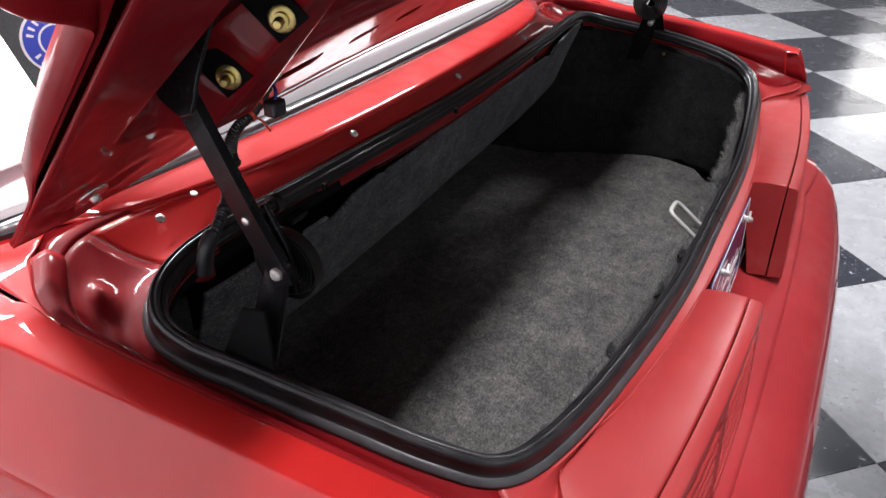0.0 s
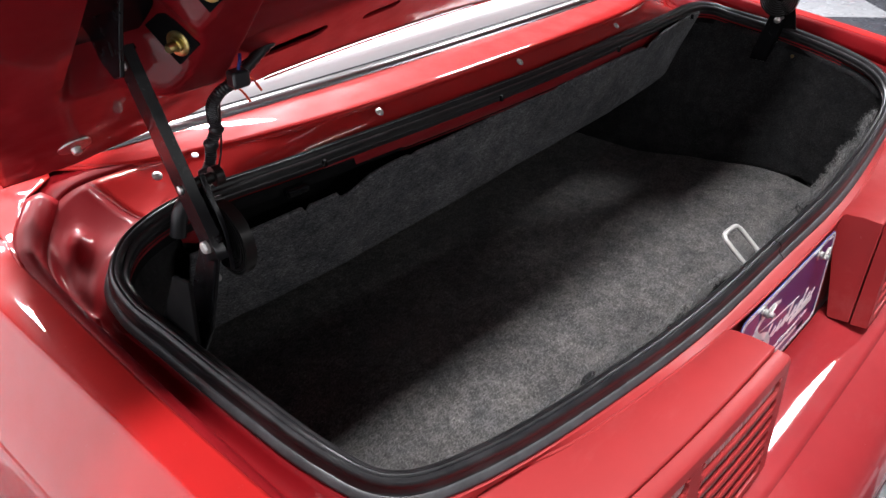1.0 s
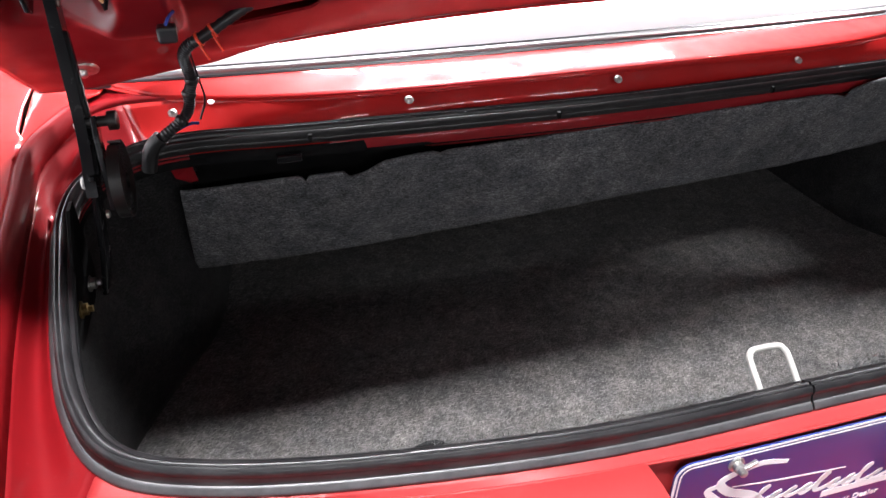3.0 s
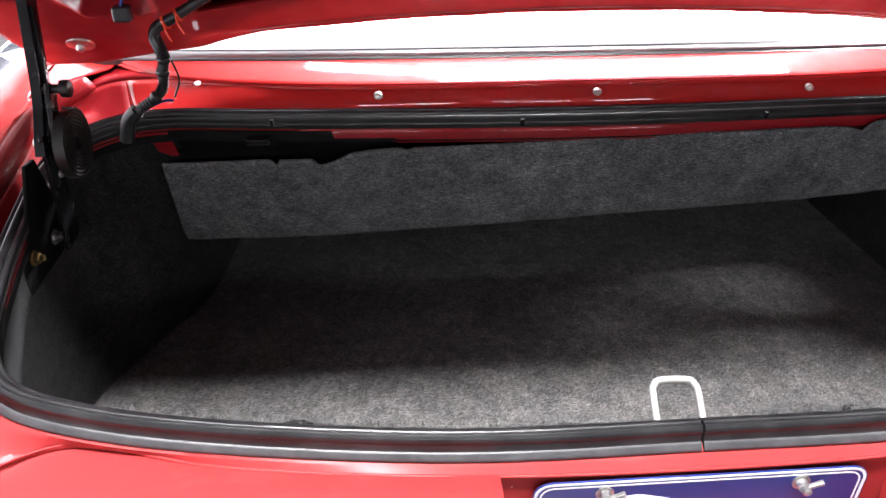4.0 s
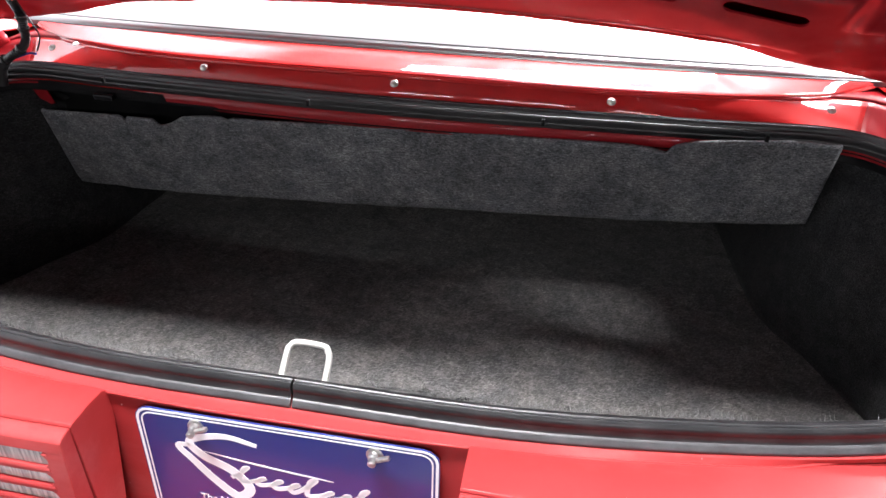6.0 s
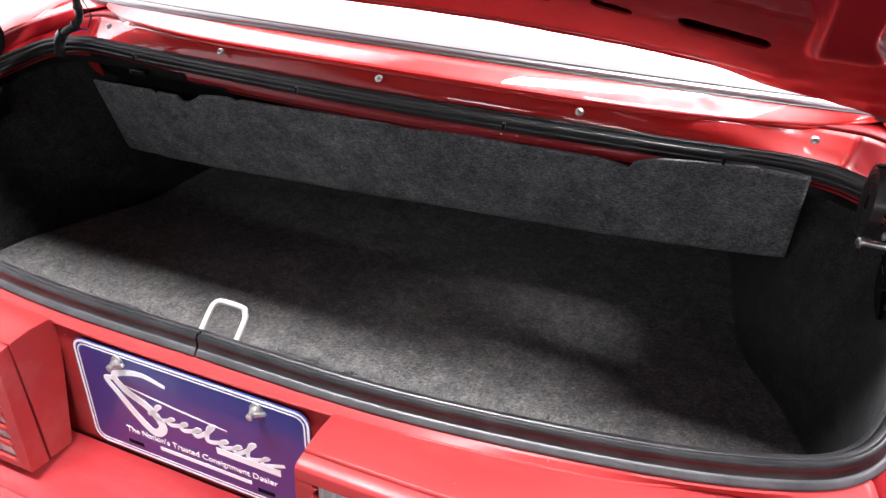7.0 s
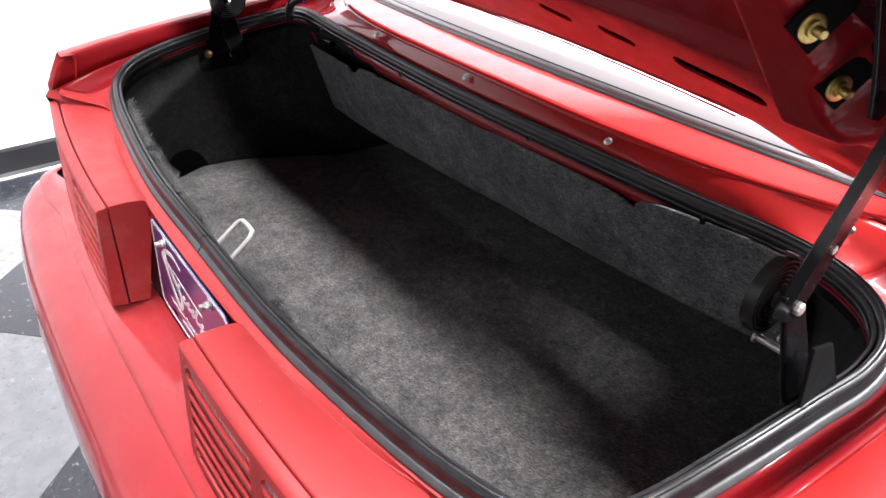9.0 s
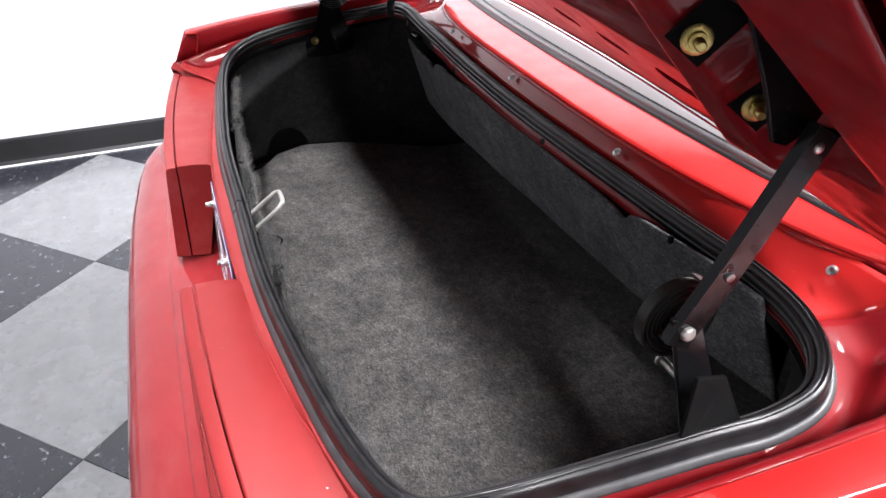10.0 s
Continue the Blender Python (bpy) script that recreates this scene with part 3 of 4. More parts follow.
def lamp(s):
    ob = new("tail_lamp")
    ob.parent = car

    def at(x, y, z):
        t = (x - 0.18) / 0.52
        return Vector((x * s - 0.005, y + 0.038 * t * t, z - 0.006 * t))

    def back(x):
        # the rear of the ledge that the filler panel meets
        q = (x / 0.6) ** 2
        return min(-0.0185 + 0.033 * q + 0.040 * q * q, 0.037 - 0.66 * (x - 0.575)) - 0.038 * ((x - 0.18) / 0.52) ** 2
    xs = [0.180 + 0.525 * i / 24 for i in range(25)]
    part("filler_panel", loft([[at(x, y, z) for y, z in ((back(x) + 0.009, 0.7735 + 0.024 * (x / 0.6) ** 3), (back(x) - 0.0025, 0.7845 + 0.008 * (x / 0.6) ** 3), (back(x) * 0.5 - 0.033, 0.7885), (-0.0655, 0.7890), (-0.0675, 0.787), (-0.0700, 0.70), (-0.0740, 0.617), (-0.045, 0.612), (-0.0425, 0.615))] for x in xs], True, True), RED_LAMP, ob, bevel=0.0015)
    shell = part("lens_backing", loft([[at(x, y, z) for y, z in ((-0.0690, 0.784), (-0.0822, 0.782), (-0.0950, 0.622), (-0.0780, 0.618))] for x in xs[1:]], True, True), LENS, ob, "smoked ribbed lens")
    face = lambda z: -0.0860 - (0.787 - z) * 0.085
    part("cover_rail", loft([[at(x, y, z) for x in [x0 * 0.9985 + 0.0006] for y, z in ((-0.0690, 0.7885), (-0.0815, 0.7875), (-0.0855, 0.7845), (face(0.7715), 0.7715), (face(0.7715) + 0.006, 0.7705), (-0.0705, 0.780))] for x0 in xs], True, True), RED_LAMP, ob, bevel=0.001)
    part("cover_rail", loft([[at(x, y, z) for x in [x0 * 0.9985 + 0.0006] for y, z in ((face(0.630) + 0.006, 0.631), (face(0.630), 0.630), (face(0.620), 0.620), (-0.0765, 0.615), (-0.0765, 0.628))] for x0 in xs], True, True), RED_LAMP, ob, bevel=0.001)
    groups = ((0.1800, 0.1985), (0.365, 0.388), (0.548, 0.570), (0.690, 0.705))
    for a, b in groups:
        part("cover_post", loft([[at(x, y, z) for y, z in ((-0.0690, 0.7880), (-0.0812, 0.7870), (-0.0850, 0.7842), (face(0.765), 0.765), (face(0.63), 0.630), (face(0.621), 0.621), (-0.0765, 0.6155))] for x in (a, (a + b) / 2, b)], True, True), RED_LAMP, ob, smooth=False, bevel=0.001)
    # louvres between the posts
    for (_, a), (b, _) in zip(groups, groups[1:]):
        for k in range(5):
            z = 0.7480 - 0.0236 * k
            sec = lambda x: [at(x, face(z) + dy, z + dz) for dy, dz in ((0.006, 0.0028), (0.001, 0.0044), (-0.0004, 0.0032), (-0.0004, -0.0030), (0.001, -0.0042), (0.006, -0.0028))]
            part("louvre", loft([sec(a + (b - a) * i / 6) for i in range(7)], True, True), RED_LAMP, ob)
        # small rounded corners at the slot ends
        for k in range(6):
            zc = 0.7480 - 0.0236 * (k - 0.5)
            for x, d in ((a, 1), (b, -1)):
                for e in (1, -1):
                    part("corner_fillet", slab([at(x - 0.001 * d, face(zc + e * 0.0085), zc + e * 0.0085), at(x + 0.005 * d, face(zc + e * 0.0085), zc + e * 0.0085), at(x + 0.0015 * d, face(zc + e * 0.005), zc + e * 0.005), at(x - 0.001 * d, face(zc + e * 0.0015), zc + e * 0.0015)], (0, 1, 0), 0.005), RED_LAMP, ob, smooth=False)
    return ob


def bumper():
    prof = [(-0.030, 0.612), (-0.075, 0.606), (-0.112, 0.604), (-0.117, 0.602), (-0.119, 0.596), (-0.125, 0.594), (-0.150, 0.588), (-0.178, 0.574), (-0.196, 0.552), (-0.207, 0.52), (-0.212, 0.47), (-0.210, 0.40), (-0.195, 0.34), (-0.16, 0.29), (-0.05, 0.27)]
    rows = []
    plan = [(0, 0.0), (0.2, 0.001), (0.4, 0.006), (0.55, 0.014), (0.68, 0.030), (0.76, 0.052), (0.815, 0.090), (0.845, 0.150), (0.862, 0.25), (0.868, 0.38), (0.868, 0.50)]
    half = spline([(x, d, 0) for x, d in plan], 40)
    line = [Vector((-q.x, q.y, 0)) for q in half[:0:-1]] + half
    for i, q in enumerate(line):
        d = line[min(i + 1, len(line) - 1)] - line[max(i - 1, 0)]
        o = Vector((d.y, -d.x, 0)).normalized()
        # depth of the section from its outermost line
        rows.append([Vector((q.x, -0.212 + q.y, 0)) - o * (y + 0.212) * (1.0 if abs(q.x) < 0.6 else max(0.25, 1 - (abs(q.x) - 0.6) * 2.6)) + Vector((0, 0, z)) for y, z in prof])
    return part("bumper_cover", loft(rows), RED_FLEX, car, "red flexible rear bumper cover", thick=0.003)


tail()
lamp(1)
lamp(-1)
bumper()


def plate():
    tilt = pose(-0.003, -0.0235, 0.6975, 90 - 4, 0, 0)
    put = lambda x, y, h=0.0: tilt @ Vector((x, y, h))

    def rounded(w, h, r, z=0.0):
        out = []
        for cx, cy, a0 in ((w / 2 - r, h / 2 - r, 0), (-w / 2 + r, h / 2 - r, 90), (-w / 2 + r, -h / 2 + r, 180), (w / 2 - r, -h / 2 + r, 270)):
            out += [put(cx + r * math.cos(radians(a0 + a)), cy + r * math.sin(radians(a0 + a)), z) for a in (0, 22, 45, 68, 90)]
        return out
    n = tilt.to_3x3() @ Vector((0, 0, 1))
    ob = part("dealer_plate", slab(rounded(0.305, 0.152, 0.016), n, 0.0014), PLATE_BLUE, car, "dark blue dealer plate with white script", False)
    for w, h, r, t in ((0.303, 0.150, 0.015, 0.0028), (0.293, 0.140, 0.012, 0.0016)):
        o, i = rounded(w, h, r, 0.0016), rounded(w - 2 * t, h - 2 * t, r - t, 0.0016)
        bm = bmesh.new()
        a, b = [bm.verts.new(q) for q in o], [bm.verts.new(q) for q in i]
        for k in range(len(a)):
            j = (k + 1) % len(a)
            bm.faces.new((a[k], a[j], b[j], b[k]))
        part("border_line", bm, WHITE, ob, smooth=False, thick=0.0003)

    def stroke(points, w0, w1):
        path = spline([(x, y, 0) for x, y in points], 14 * len(points))
        bm = bmesh.new()
        rows = []
        for i, q in enumerate(path):
            f = i / (len(path) - 1)
            d = (path[min(i + 1, len(path) - 1)] - path[max(i - 1, 0)]).normalized()
            w = (w0 + (w1 - w0) * math.sin(math.pi * f)) / 2
            rows.append([bm.verts.new(put(q.x - d.y * k * w, q.y + d.x * k * w, 0.0017)) for k in (-1, 1)])
        for p, q in zip(rows, rows[1:]):
            bm.faces.new((p[0], p[1], q[1], q[0]))
        part("script_stroke", bm, WHITE, ob, smooth=False, thick=0.0003)
    # plain flourish in place of the lettered mark
    stroke([(-0.028, 0.046), (-0.062, 0.052), (-0.098, 0.040), (-0.088, 0.022), (-0.058, 0.006), (-0.042, -0.016), (-0.056, -0.030), (-0.078, -0.012), (-0.098, 0.012), (-0.112, 0.030), (-0.098, 0.034)], 0.005, 0.0115)
    stroke([(-0.085, 0.0275), (-0.040, 0.0215), (0.01, 0.0165), (0.048, 0.0135)], 0.0008, 0.0022)
    loops = [0.020, 0.009, 0.010, 0.010, 0.022, 0.009, 0.010, 0.022, 0.010]
    wave = [(-0.060, -0.004)]
    for k, h in enumerate(loops):
        x, y = -0.052 + 0.0175 * k, -0.006 - 0.0012 * k
        wave += [(x + 0.002, y + h * 0.5), (x + 0.009 + 0.12 * h, y + h), (x + 0.0055, y + h * 0.85), (x + 0.001, y + 0.002), (x + 0.006, y - 0.001)]
    stroke(wave + [(0.118, -0.008)], 0.0042, 0.0056)
    for x0, x1, y0, y1 in ((0.030, 0.112, -0.026, -0.0165), (-0.052, 0.072, -0.0555, -0.0500)):
        bm = slab([put(x0, y0, 0.0015), put(x1, y0, 0.0015), put(x1, y1, 0.0015), put(x0, y1, 0.0015)], n, 0.0003)
        part("lettering_bar", bm, WHITE, ob, smooth=False)
    text = bpy.data.curves.new("slogan", "FONT")
    text.body, text.size, text.align_x, text.extrude = "The Nation's Trusted Consignment Dealer", 0.0118, "CENTER", 0.0002
    text.materials.append(WHITE)
    draft = new("draft", text)
    bpy.context.view_layer.update()
    words = new("slogan", bpy.data.meshes.new_from_object(draft.evaluated_get(bpy.context.evaluated_depsgraph_get())))
    bpy.data.objects.remove(draft)
    words.parent, words.matrix_local = ob, tilt @ pose(0.004, -0.0435, 0.0017)
    for x in (-0.0885, 0.0905):
        part("slot", slab([put(x - 0.011, -0.0625, 0.0015), put(x + 0.011, -0.0625, 0.0015), put(x + 0.011, -0.0565, 0.0015), put(x - 0.011, -0.0565, 0.0015)], n, 0.0002), DARK, ob, smooth=False)
        bolt = part("plate_bolt", turned([(0.0085, 0), (0.0085, 0.0012), (0.0055, 0.0016), (0.0055, 0.006), (0.004, 0.0075), (0.004, 0.013), (0.0025, 0.014)], put(x, 0.0605, 0.0016), n, 12), STEEL, ob, "steel plate bolt", smooth=False)
        part("wing", box(-0.011, 0.011, -0.002, 0.002, -0.0022, 0.0022), STEEL, bolt, smooth=False, bevel=0.001).matrix_local = tilt @ pose(x + 0.006, 0.0625, 0.009, 0, 0, 24)


plate()

# ---- the lid, in its own plane: x across, u from the hinge line to the free edge, w out of its top ----
LID_U, LID_W = Vector((0, -0.748, 0.664)), Vector((0, 0.664, 0.748))


def lid_at(x, u, w=0.0):
    crown = 0.010 + 0.013 * (1 - (x / 0.72) ** 2)
    return Vector((x, 0.541, 0.937)) + LID_U * u + LID_W * (w + crown)


def lid_front(x):
    return 0.090 * (1 - min(1.0, abs(x) / 0.65) ** 2.1)


def lid_half(u):
    return 0.712 + 0.150 * max(0.0, u)


def lid():
    ob = new("trunk_lid")
    ob.parent, ob["label"] = car, "raised red trunk lid showing its stamped underside"
    nu, END = 96, 0.565
    cross = [0.50 * k / 22 for k in range(22)] + [0.50 + 0.17 * k / 48 for k in range(48)]
    rows, skin, flank = [], [], ([], [])
    for j in range(nu + 1):
        f = (j / nu) ** 1.25
        row, top = [], []
        half = lid_half(END * f)
        right = cross + [0.67 + (half - 0.67) * k / 8 for k in range(9)]
        for x in [-x for x in right[:0:-1]] + right:
            g = x / half
            u = lid_front(x) + (END - lid_front(x)) * f
            ahead, beside = u - lid_front(x), half - abs(x)
            well = 0.016 * ease((min(beside - 0.05, ahead - 0.165, END - u - 0.05) - 0.012) / 0.014) * (1 - ease((abs(x) - 0.51) / 0.015))
            flange = 0.009 * (1 - ease((abs(x) - 0.42) / 0.1)) * (1 - ease((min(ahead, beside + 0.02) - 0.020) / 0.008)) - 0.001
            # the raised hinge pads: a crease on their inner side, a steep wall facing outwards, a channel for the bracket
            on = ease((u - 0.130) / 0.065) * (1 - ease((u - 0.44) / 0.04))
            rise = (0.007 + 0.113 * max(0.0, 0.352 - u)) * on * ease((abs(x) - 0.521) / 0.014)
            wall = 0.574 + 0.011 * math.exp(-((u - 0.288) / 0.015) ** 2) + 0.014 * math.exp(-((u - 0.195) / 0.022) ** 2)
            fall = ease((abs(x) - wall) / 0.022) * (1 - ease((abs(x) - 0.662) / 0.02))
            deep = ease((u - 0.178) / 0.045) * (1 - ease((u - 0.45) / 0.04))
            dent = 0.0016 * ease((0.13 - u) / 0.05) * noise.noise(Vector((x * 26, u * 30, 4)))
            w = well + flange - rise * (1 - ease((abs(x) - wall) / 0.05)) + (0.034 * deep) * fall + dent
            row.append(lid_at(x, u, w))
            arch = 0.040 + 0.016 * math.sin(math.pi * f) - 0.004 * abs(g) ** 6
            blend = 1 - (1 - ease((u - 0.09) / 0.05)) * ease((abs(g) - 0.80) / 0.12)
            spread = 0.009 * ease((u - 0.12) / 0.14) + 0.050 * ease((u - 0.380) / 0.035)
            top.append(lid_at(x + (1 if g > 0 else -1) * (spread - 0.028) * ease((abs(g) - 0.7) / 0.3), u - 0.004 * (1 - f), 0.008 + (arch - 0.008) * blend))
        rows.append(row)
        skin.append(top)
        for k, (p, q) in enumerate(((row[-1], top[-1]), (row[0], top[0]))):
            s = (1, -1)[k]
            sec = [p + Vector((s * spread * a, 0, 0)) + LID_W * h for a, h in ((0.04, 0.008), (0.12, 0.0125), (0.30, 0.009), (0.60, 0.008), (0.88, 0.0115), (1.0, 0.018), (0.9, 0.025))]
            low = ease((u - 0.11) / 0.06)
            flank[k].append([p + (c - p) * (0.25 + 0.75 * low) for c in sec] + [q])
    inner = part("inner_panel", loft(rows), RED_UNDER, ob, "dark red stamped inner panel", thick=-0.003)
    # oval lightening holes along the front edge
    cutters = []
    for sx in (1, -1):
        for xa, xb, uc, r in ((0.387, 0.489, 0.160, 0.0125), (0.289, 0.336, 0.185, 0.0085), (0.197, 0.242, 0.193, 0.0080), (0.372, 0.424, 0.298, 0.0085), (0.05, 0.12, 0.222, 0.008)):
            pts = []
            for k in range(24):
                a = 2 * math.pi * k / 24
                x = (xb - r if math.cos(a) > 0 else xa + r) + r * math.cos(a)
                u = uc + r * math.sin(a) - (x - (xa + xb) / 2) * 0.29
                pts.append(lid_at(x * sx, u, -0.03))
            bm = slab(pts, LID_W, 0.075)
            bmesh.ops.recalc_face_normals(bm, faces=bm.faces)
            me = bpy.data.meshes.new("cutter")
            bm.to_mesh(me)
            bm.free()
            cutters.append(new("cutter", me))
    cut(inner, cutters)
    part("outer_skin", loft(skin), RED, ob, "red outer skin", thick=0.0015)
    # rolled bead along the front flange
    for ahead, w in ((0.010, 0.0052), (0.0270, -0.0030)):
        path = [lid_at(x, lid_front(x) + ahead, w) for x in [-0.43 + 0.86 * k / 60 for k in range(61)]]
        part("flange_bead", tube(path, 0.0012, 6), RED, ob)
    # the roll takes the same red with shade put into it
    for rolled in flank:
        part("rolled_edge", loft(rolled), RED_SHADED, ob, "rolled red edge of the outer skin", thick=0.001)
    # hemmed front and free edges that join the two skins
    for a, b in ((rows[0], skin[0]), (rows[nu], skin[nu])):
        mid = [p.lerp(q, 0.5) + (p - Vector((0, 0.35, 1.1))).normalized() * 0.001 for p, q in zip(a, b)]
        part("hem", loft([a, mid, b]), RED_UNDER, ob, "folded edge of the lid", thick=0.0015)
    wing = []
    for i in range(33):
        x = -0.785 + 1.57 * i / 32
        end = min(1.0, (0.785 - abs(x)) / 0.03) ** 0.5 if abs(x) < 0.785 else 0.0
        wing.append([lid_at(x, u, w * (0.35 + 0.65 * end) + 0.03) for u, w in ((0.395, 0.030), (0.42, 0.045), (0.48, 0.075), (0.56, 0.085), (0.58, 0.075), (0.565, 0.03), (0.45, 0.012))])
    part("spoiler", loft(wing, True, True), RED, ob, "red spoiler on the free edge of the lid", bevel=0.004)
    for s in (1, -1):
        # the bracket's two ears on the outward wall, each with its bolt
        out = Vector((0.90 * s, 0, 0)) + LID_U * 0.24 - LID_W * 0.32
        for u, tall in ((0.246, 0.036), (0.333, 0.042)):
            c = lid_at(0.5855 * s, u, -0.003)
            along = (LID_U - out * out.dot(LID_U)).normalized()
            across = out.cross(along).normalized() * (1 if out.cross(along).dot(LID_W) > 0 else -1)
            outline = [c + along * da + across * dc for da, dc in ((-0.017, -0.011), (0.016, -0.014), (0.019, tall), (-0.013, tall))]
            part("gasket", slab(outline, out, 0.003), DARK, ob, "black square pad", False)
            part("lid_bolt", turned([(0.0112, 0.0), (0.0112, 0.0010), (0.0098, 0.0018), (0.0066, 0.0018), (0.0064, 0.0052), (0.0040, 0.0056), (0.0040, 0.0130), (0.0030, 0.0142)], c + out * 0.003, out, 18), ZINC, ob, "yellow zinc bolt and washer")
        part("lid_screw", turned([(0.0062, 0), (0.0062, 0.002), (0.0045, 0.0035), (0.002, 0.004)], lid_at(0.716 * s, 0.290, 0.0040), -LID_W, 14), STEEL, ob)
        c = lid_at(0.648 * s, 0.060, 0.0)
        stop = part("stop_washer", turned([(0.0175, -0.001), (0.0165, 0.0030), (0.011, 0.0045)], c, -LID_W, 24), STEEL, ob, "round steel stop")
        part("stud", turned([(0.0055, 0.0), (0.0050, 0.005), (0.003, 0.0065)], c - LID_W * 0.0045, -LID_W, 12), STEEL, stop)


lid()


def hinge(s):
    """A black steel hinge arm with its coiled counterspring."""
    ob = tagged(new("lid_hinge"))
    ob.parent = car
    v = lambda x, y, z: Vector((x * s + 0.005, y, z))
    pin, mid, top = v(0.630, 0.295, 0.955), v(0.630, 0.3235, 1.000), v(0.635, 0.3705, 1.099)

    def strap(path, wide, deep):
        rows = []
        for i, q in enumerate(path):
            d = (path[min(i + 1, len(path) - 1)] - path[max(i - 1, 0)]).normalized()
            a = Vector((1, 0, 0))
            b = d.cross(a).normalized()
            rows.append([q + a * deep * c / 2 + b * wide * e / 2 for c, e in ((-1, -1), (1, -1), (1, 1), (-1, 1))])
        return loft(rows, True, True)
    arm = part("arm", strap(spline([pin + Vector((0, -0.006, -0.012)), pin, mid, top, top + Vector((0, 0.006, 0.012))], 24), 0.0230, 0.010), STEEL_BLACK, ob, bevel=0.003)
    part("arm_rib", strap(spline([pin + Vector((-0.006 * s, 0, 0.006)), mid + Vector((-0.006 * s, 0, 0)), top + Vector((-0.006 * s, -0.012, -0.022))], 12), 0.009, 0.006), STEEL_BLACK, arm, bevel=0.002)
    base = [v(0.656, 0.292, 0.930), v(0.658, 0.318, 0.925), v(0.668, 0.355, 0.84), v(0.670, 0.362, 0.815), v(0.672, 0.350, 0.790), v(0.676, 0.250, 0.790), v(0.676, 0.240, 0.830), v(0.668, 0.275, 0.86)]
    part("base_bracket", slab(base, (s, 0, 0), 0.004), DARK, ob, smooth=False, bevel=0.001)
    part("base_strap", slab([v(0.624, 0.284, 0.966), v(0.624, 0.310, 0.966), v(0.646, 0.345, 0.835), v(0.654, 0.352, 0.805), v(0.654, 0.318, 0.805), v(0.640, 0.300, 0.860)], (s, 0, 0), 0.006), STEEL_BLACK, ob, smooth=False, bevel=0.002)
    # bracket on the lid: a plate beside the arm's end and a web that joins it to the ears
    bx = 0.645 if s < 0 else 0.622
    top_plate = [lid_at(bx * s, u, w) for u, w in ((0.235, 0.030), (0.230, 0.007), (0.232, -0.001), (0.238, -0.016), (0.252, -0.021), (0.267, -0.014), (0.276, -0.009), (0.294, -0.001), (0.333, 0.014), (0.375, 0.030))]
    part("lid_bracket", slab(top_plate, (s, 0, 0), 0.004), STEEL_BLACK, ob, smooth=False, bevel=0.0015)
    web = [lid_at(x * s, u, 0.029) for x, u in ((0.664, 0.225), (0.596, 0.228), (0.592, 0.375), (0.664, 0.420))]
    part("bracket_foot", slab(web, -LID_W, 0.004), STEEL_BLACK, ob, smooth=False)
    head = [(0.0046, 0), (0.0046, 0.0014), (0.0036, 0.0024), (0.0015, 0.0028)]
    for q in (top,):
        for e in (1, -1):
            part("rivet", turned(head, q + Vector((e * 0.004 * s, 0, 0)), (e * s, 0, 0), 16), STEEL, ob, "bare steel rivet")
    part("rivet", turned([(0.0044, 0), (0.0040, 0.0025), (0.0016, 0.0034)], mid + Vector((0.0045 * s, 0, 0)), (s, 0, 0), 12), STEEL, ob, "bare steel rivet")
    part("rivet", turned([(0.0044, 0), (0.0040, 0.0025), (0.0016, 0.0034)], v(0.628, 0.302, 0.915), (-s, 0, 0), 12), STEEL, ob, "bare steel rivet")
    part("pin_head", turned([(0.0062, 0), (0.0062, 0.0040), (0.0050, 0.0054), (0.003, 0.0060)], pin + Vector((0.004 * s, 0, 0)), (s, 0, 0), 8), GALV, ob, "pale bolt head", False)
    # flat clock spring on the inner side
    c = v(0.607, 0.306, 0.948)
    rows = []
    for i in range(260):
        a = 2 * math.pi * 7.2 * i / 259
        r = 0.008 + 0.029 * i / 259
        d = Vector((0, math.cos(a), math.sin(a)))
        rows.append([c + d * (r + e) + Vector((h * s, 0, 0)) for e, h in ((-0.0012, -0.0055), (0.0012, -0.0055), (0.0012, 0.0055), (-0.0012, 0.0055))])
    part("coil_spring", loft(rows, True, True), SPRING, ob, "coiled flat steel spring")
    if s < 0:
        part("cross_pin", turned([(0.0048, 0), (0.0048, 0.022), (0.0090, 0.0225), (0.0090, 0.030), (0.0075, 0.031)], v(0.629, 0.319, 1.004), (-s, 0, 0), 16), SPRING, ob, "dark steel cross pin")
        part("outer_link", strap(spline([v(0.618, 0.322, 1.008), v(0.618, 0.312, 0.990), v(0.617, 0.300, 0.962), v(0.618, 0.296, 0.925)], 16), 0.017, 0.005), STEEL_BLACK, ob, bevel=0.001)
    else:
        part("cross_pin", turned([(0.0036, 0), (0.0036, 0.023), (0.0066, 0.0232), (0.0066, 0.0255), (0.003, 0.028)], v(0.632, 0.300, 0.905), (-s, 0, 0), 14), STEEL, ob, "bare steel cross pin")
    for y, z in ((0.270, 0.828), (0.325, 0.819)):
        part("base_bolt", turned([(0.009, 0), (0.009, 0.002), (0.0062, 0.0025), (0.0062, 0.007), (0.0035, 0.008), (0.0035, 0.012)], v(0.671, y, z), (-s, 0, 0), 12), BRASS if y < 0.3 else STEEL, ob, smooth=False)


hinge(1)
hinge(-1)


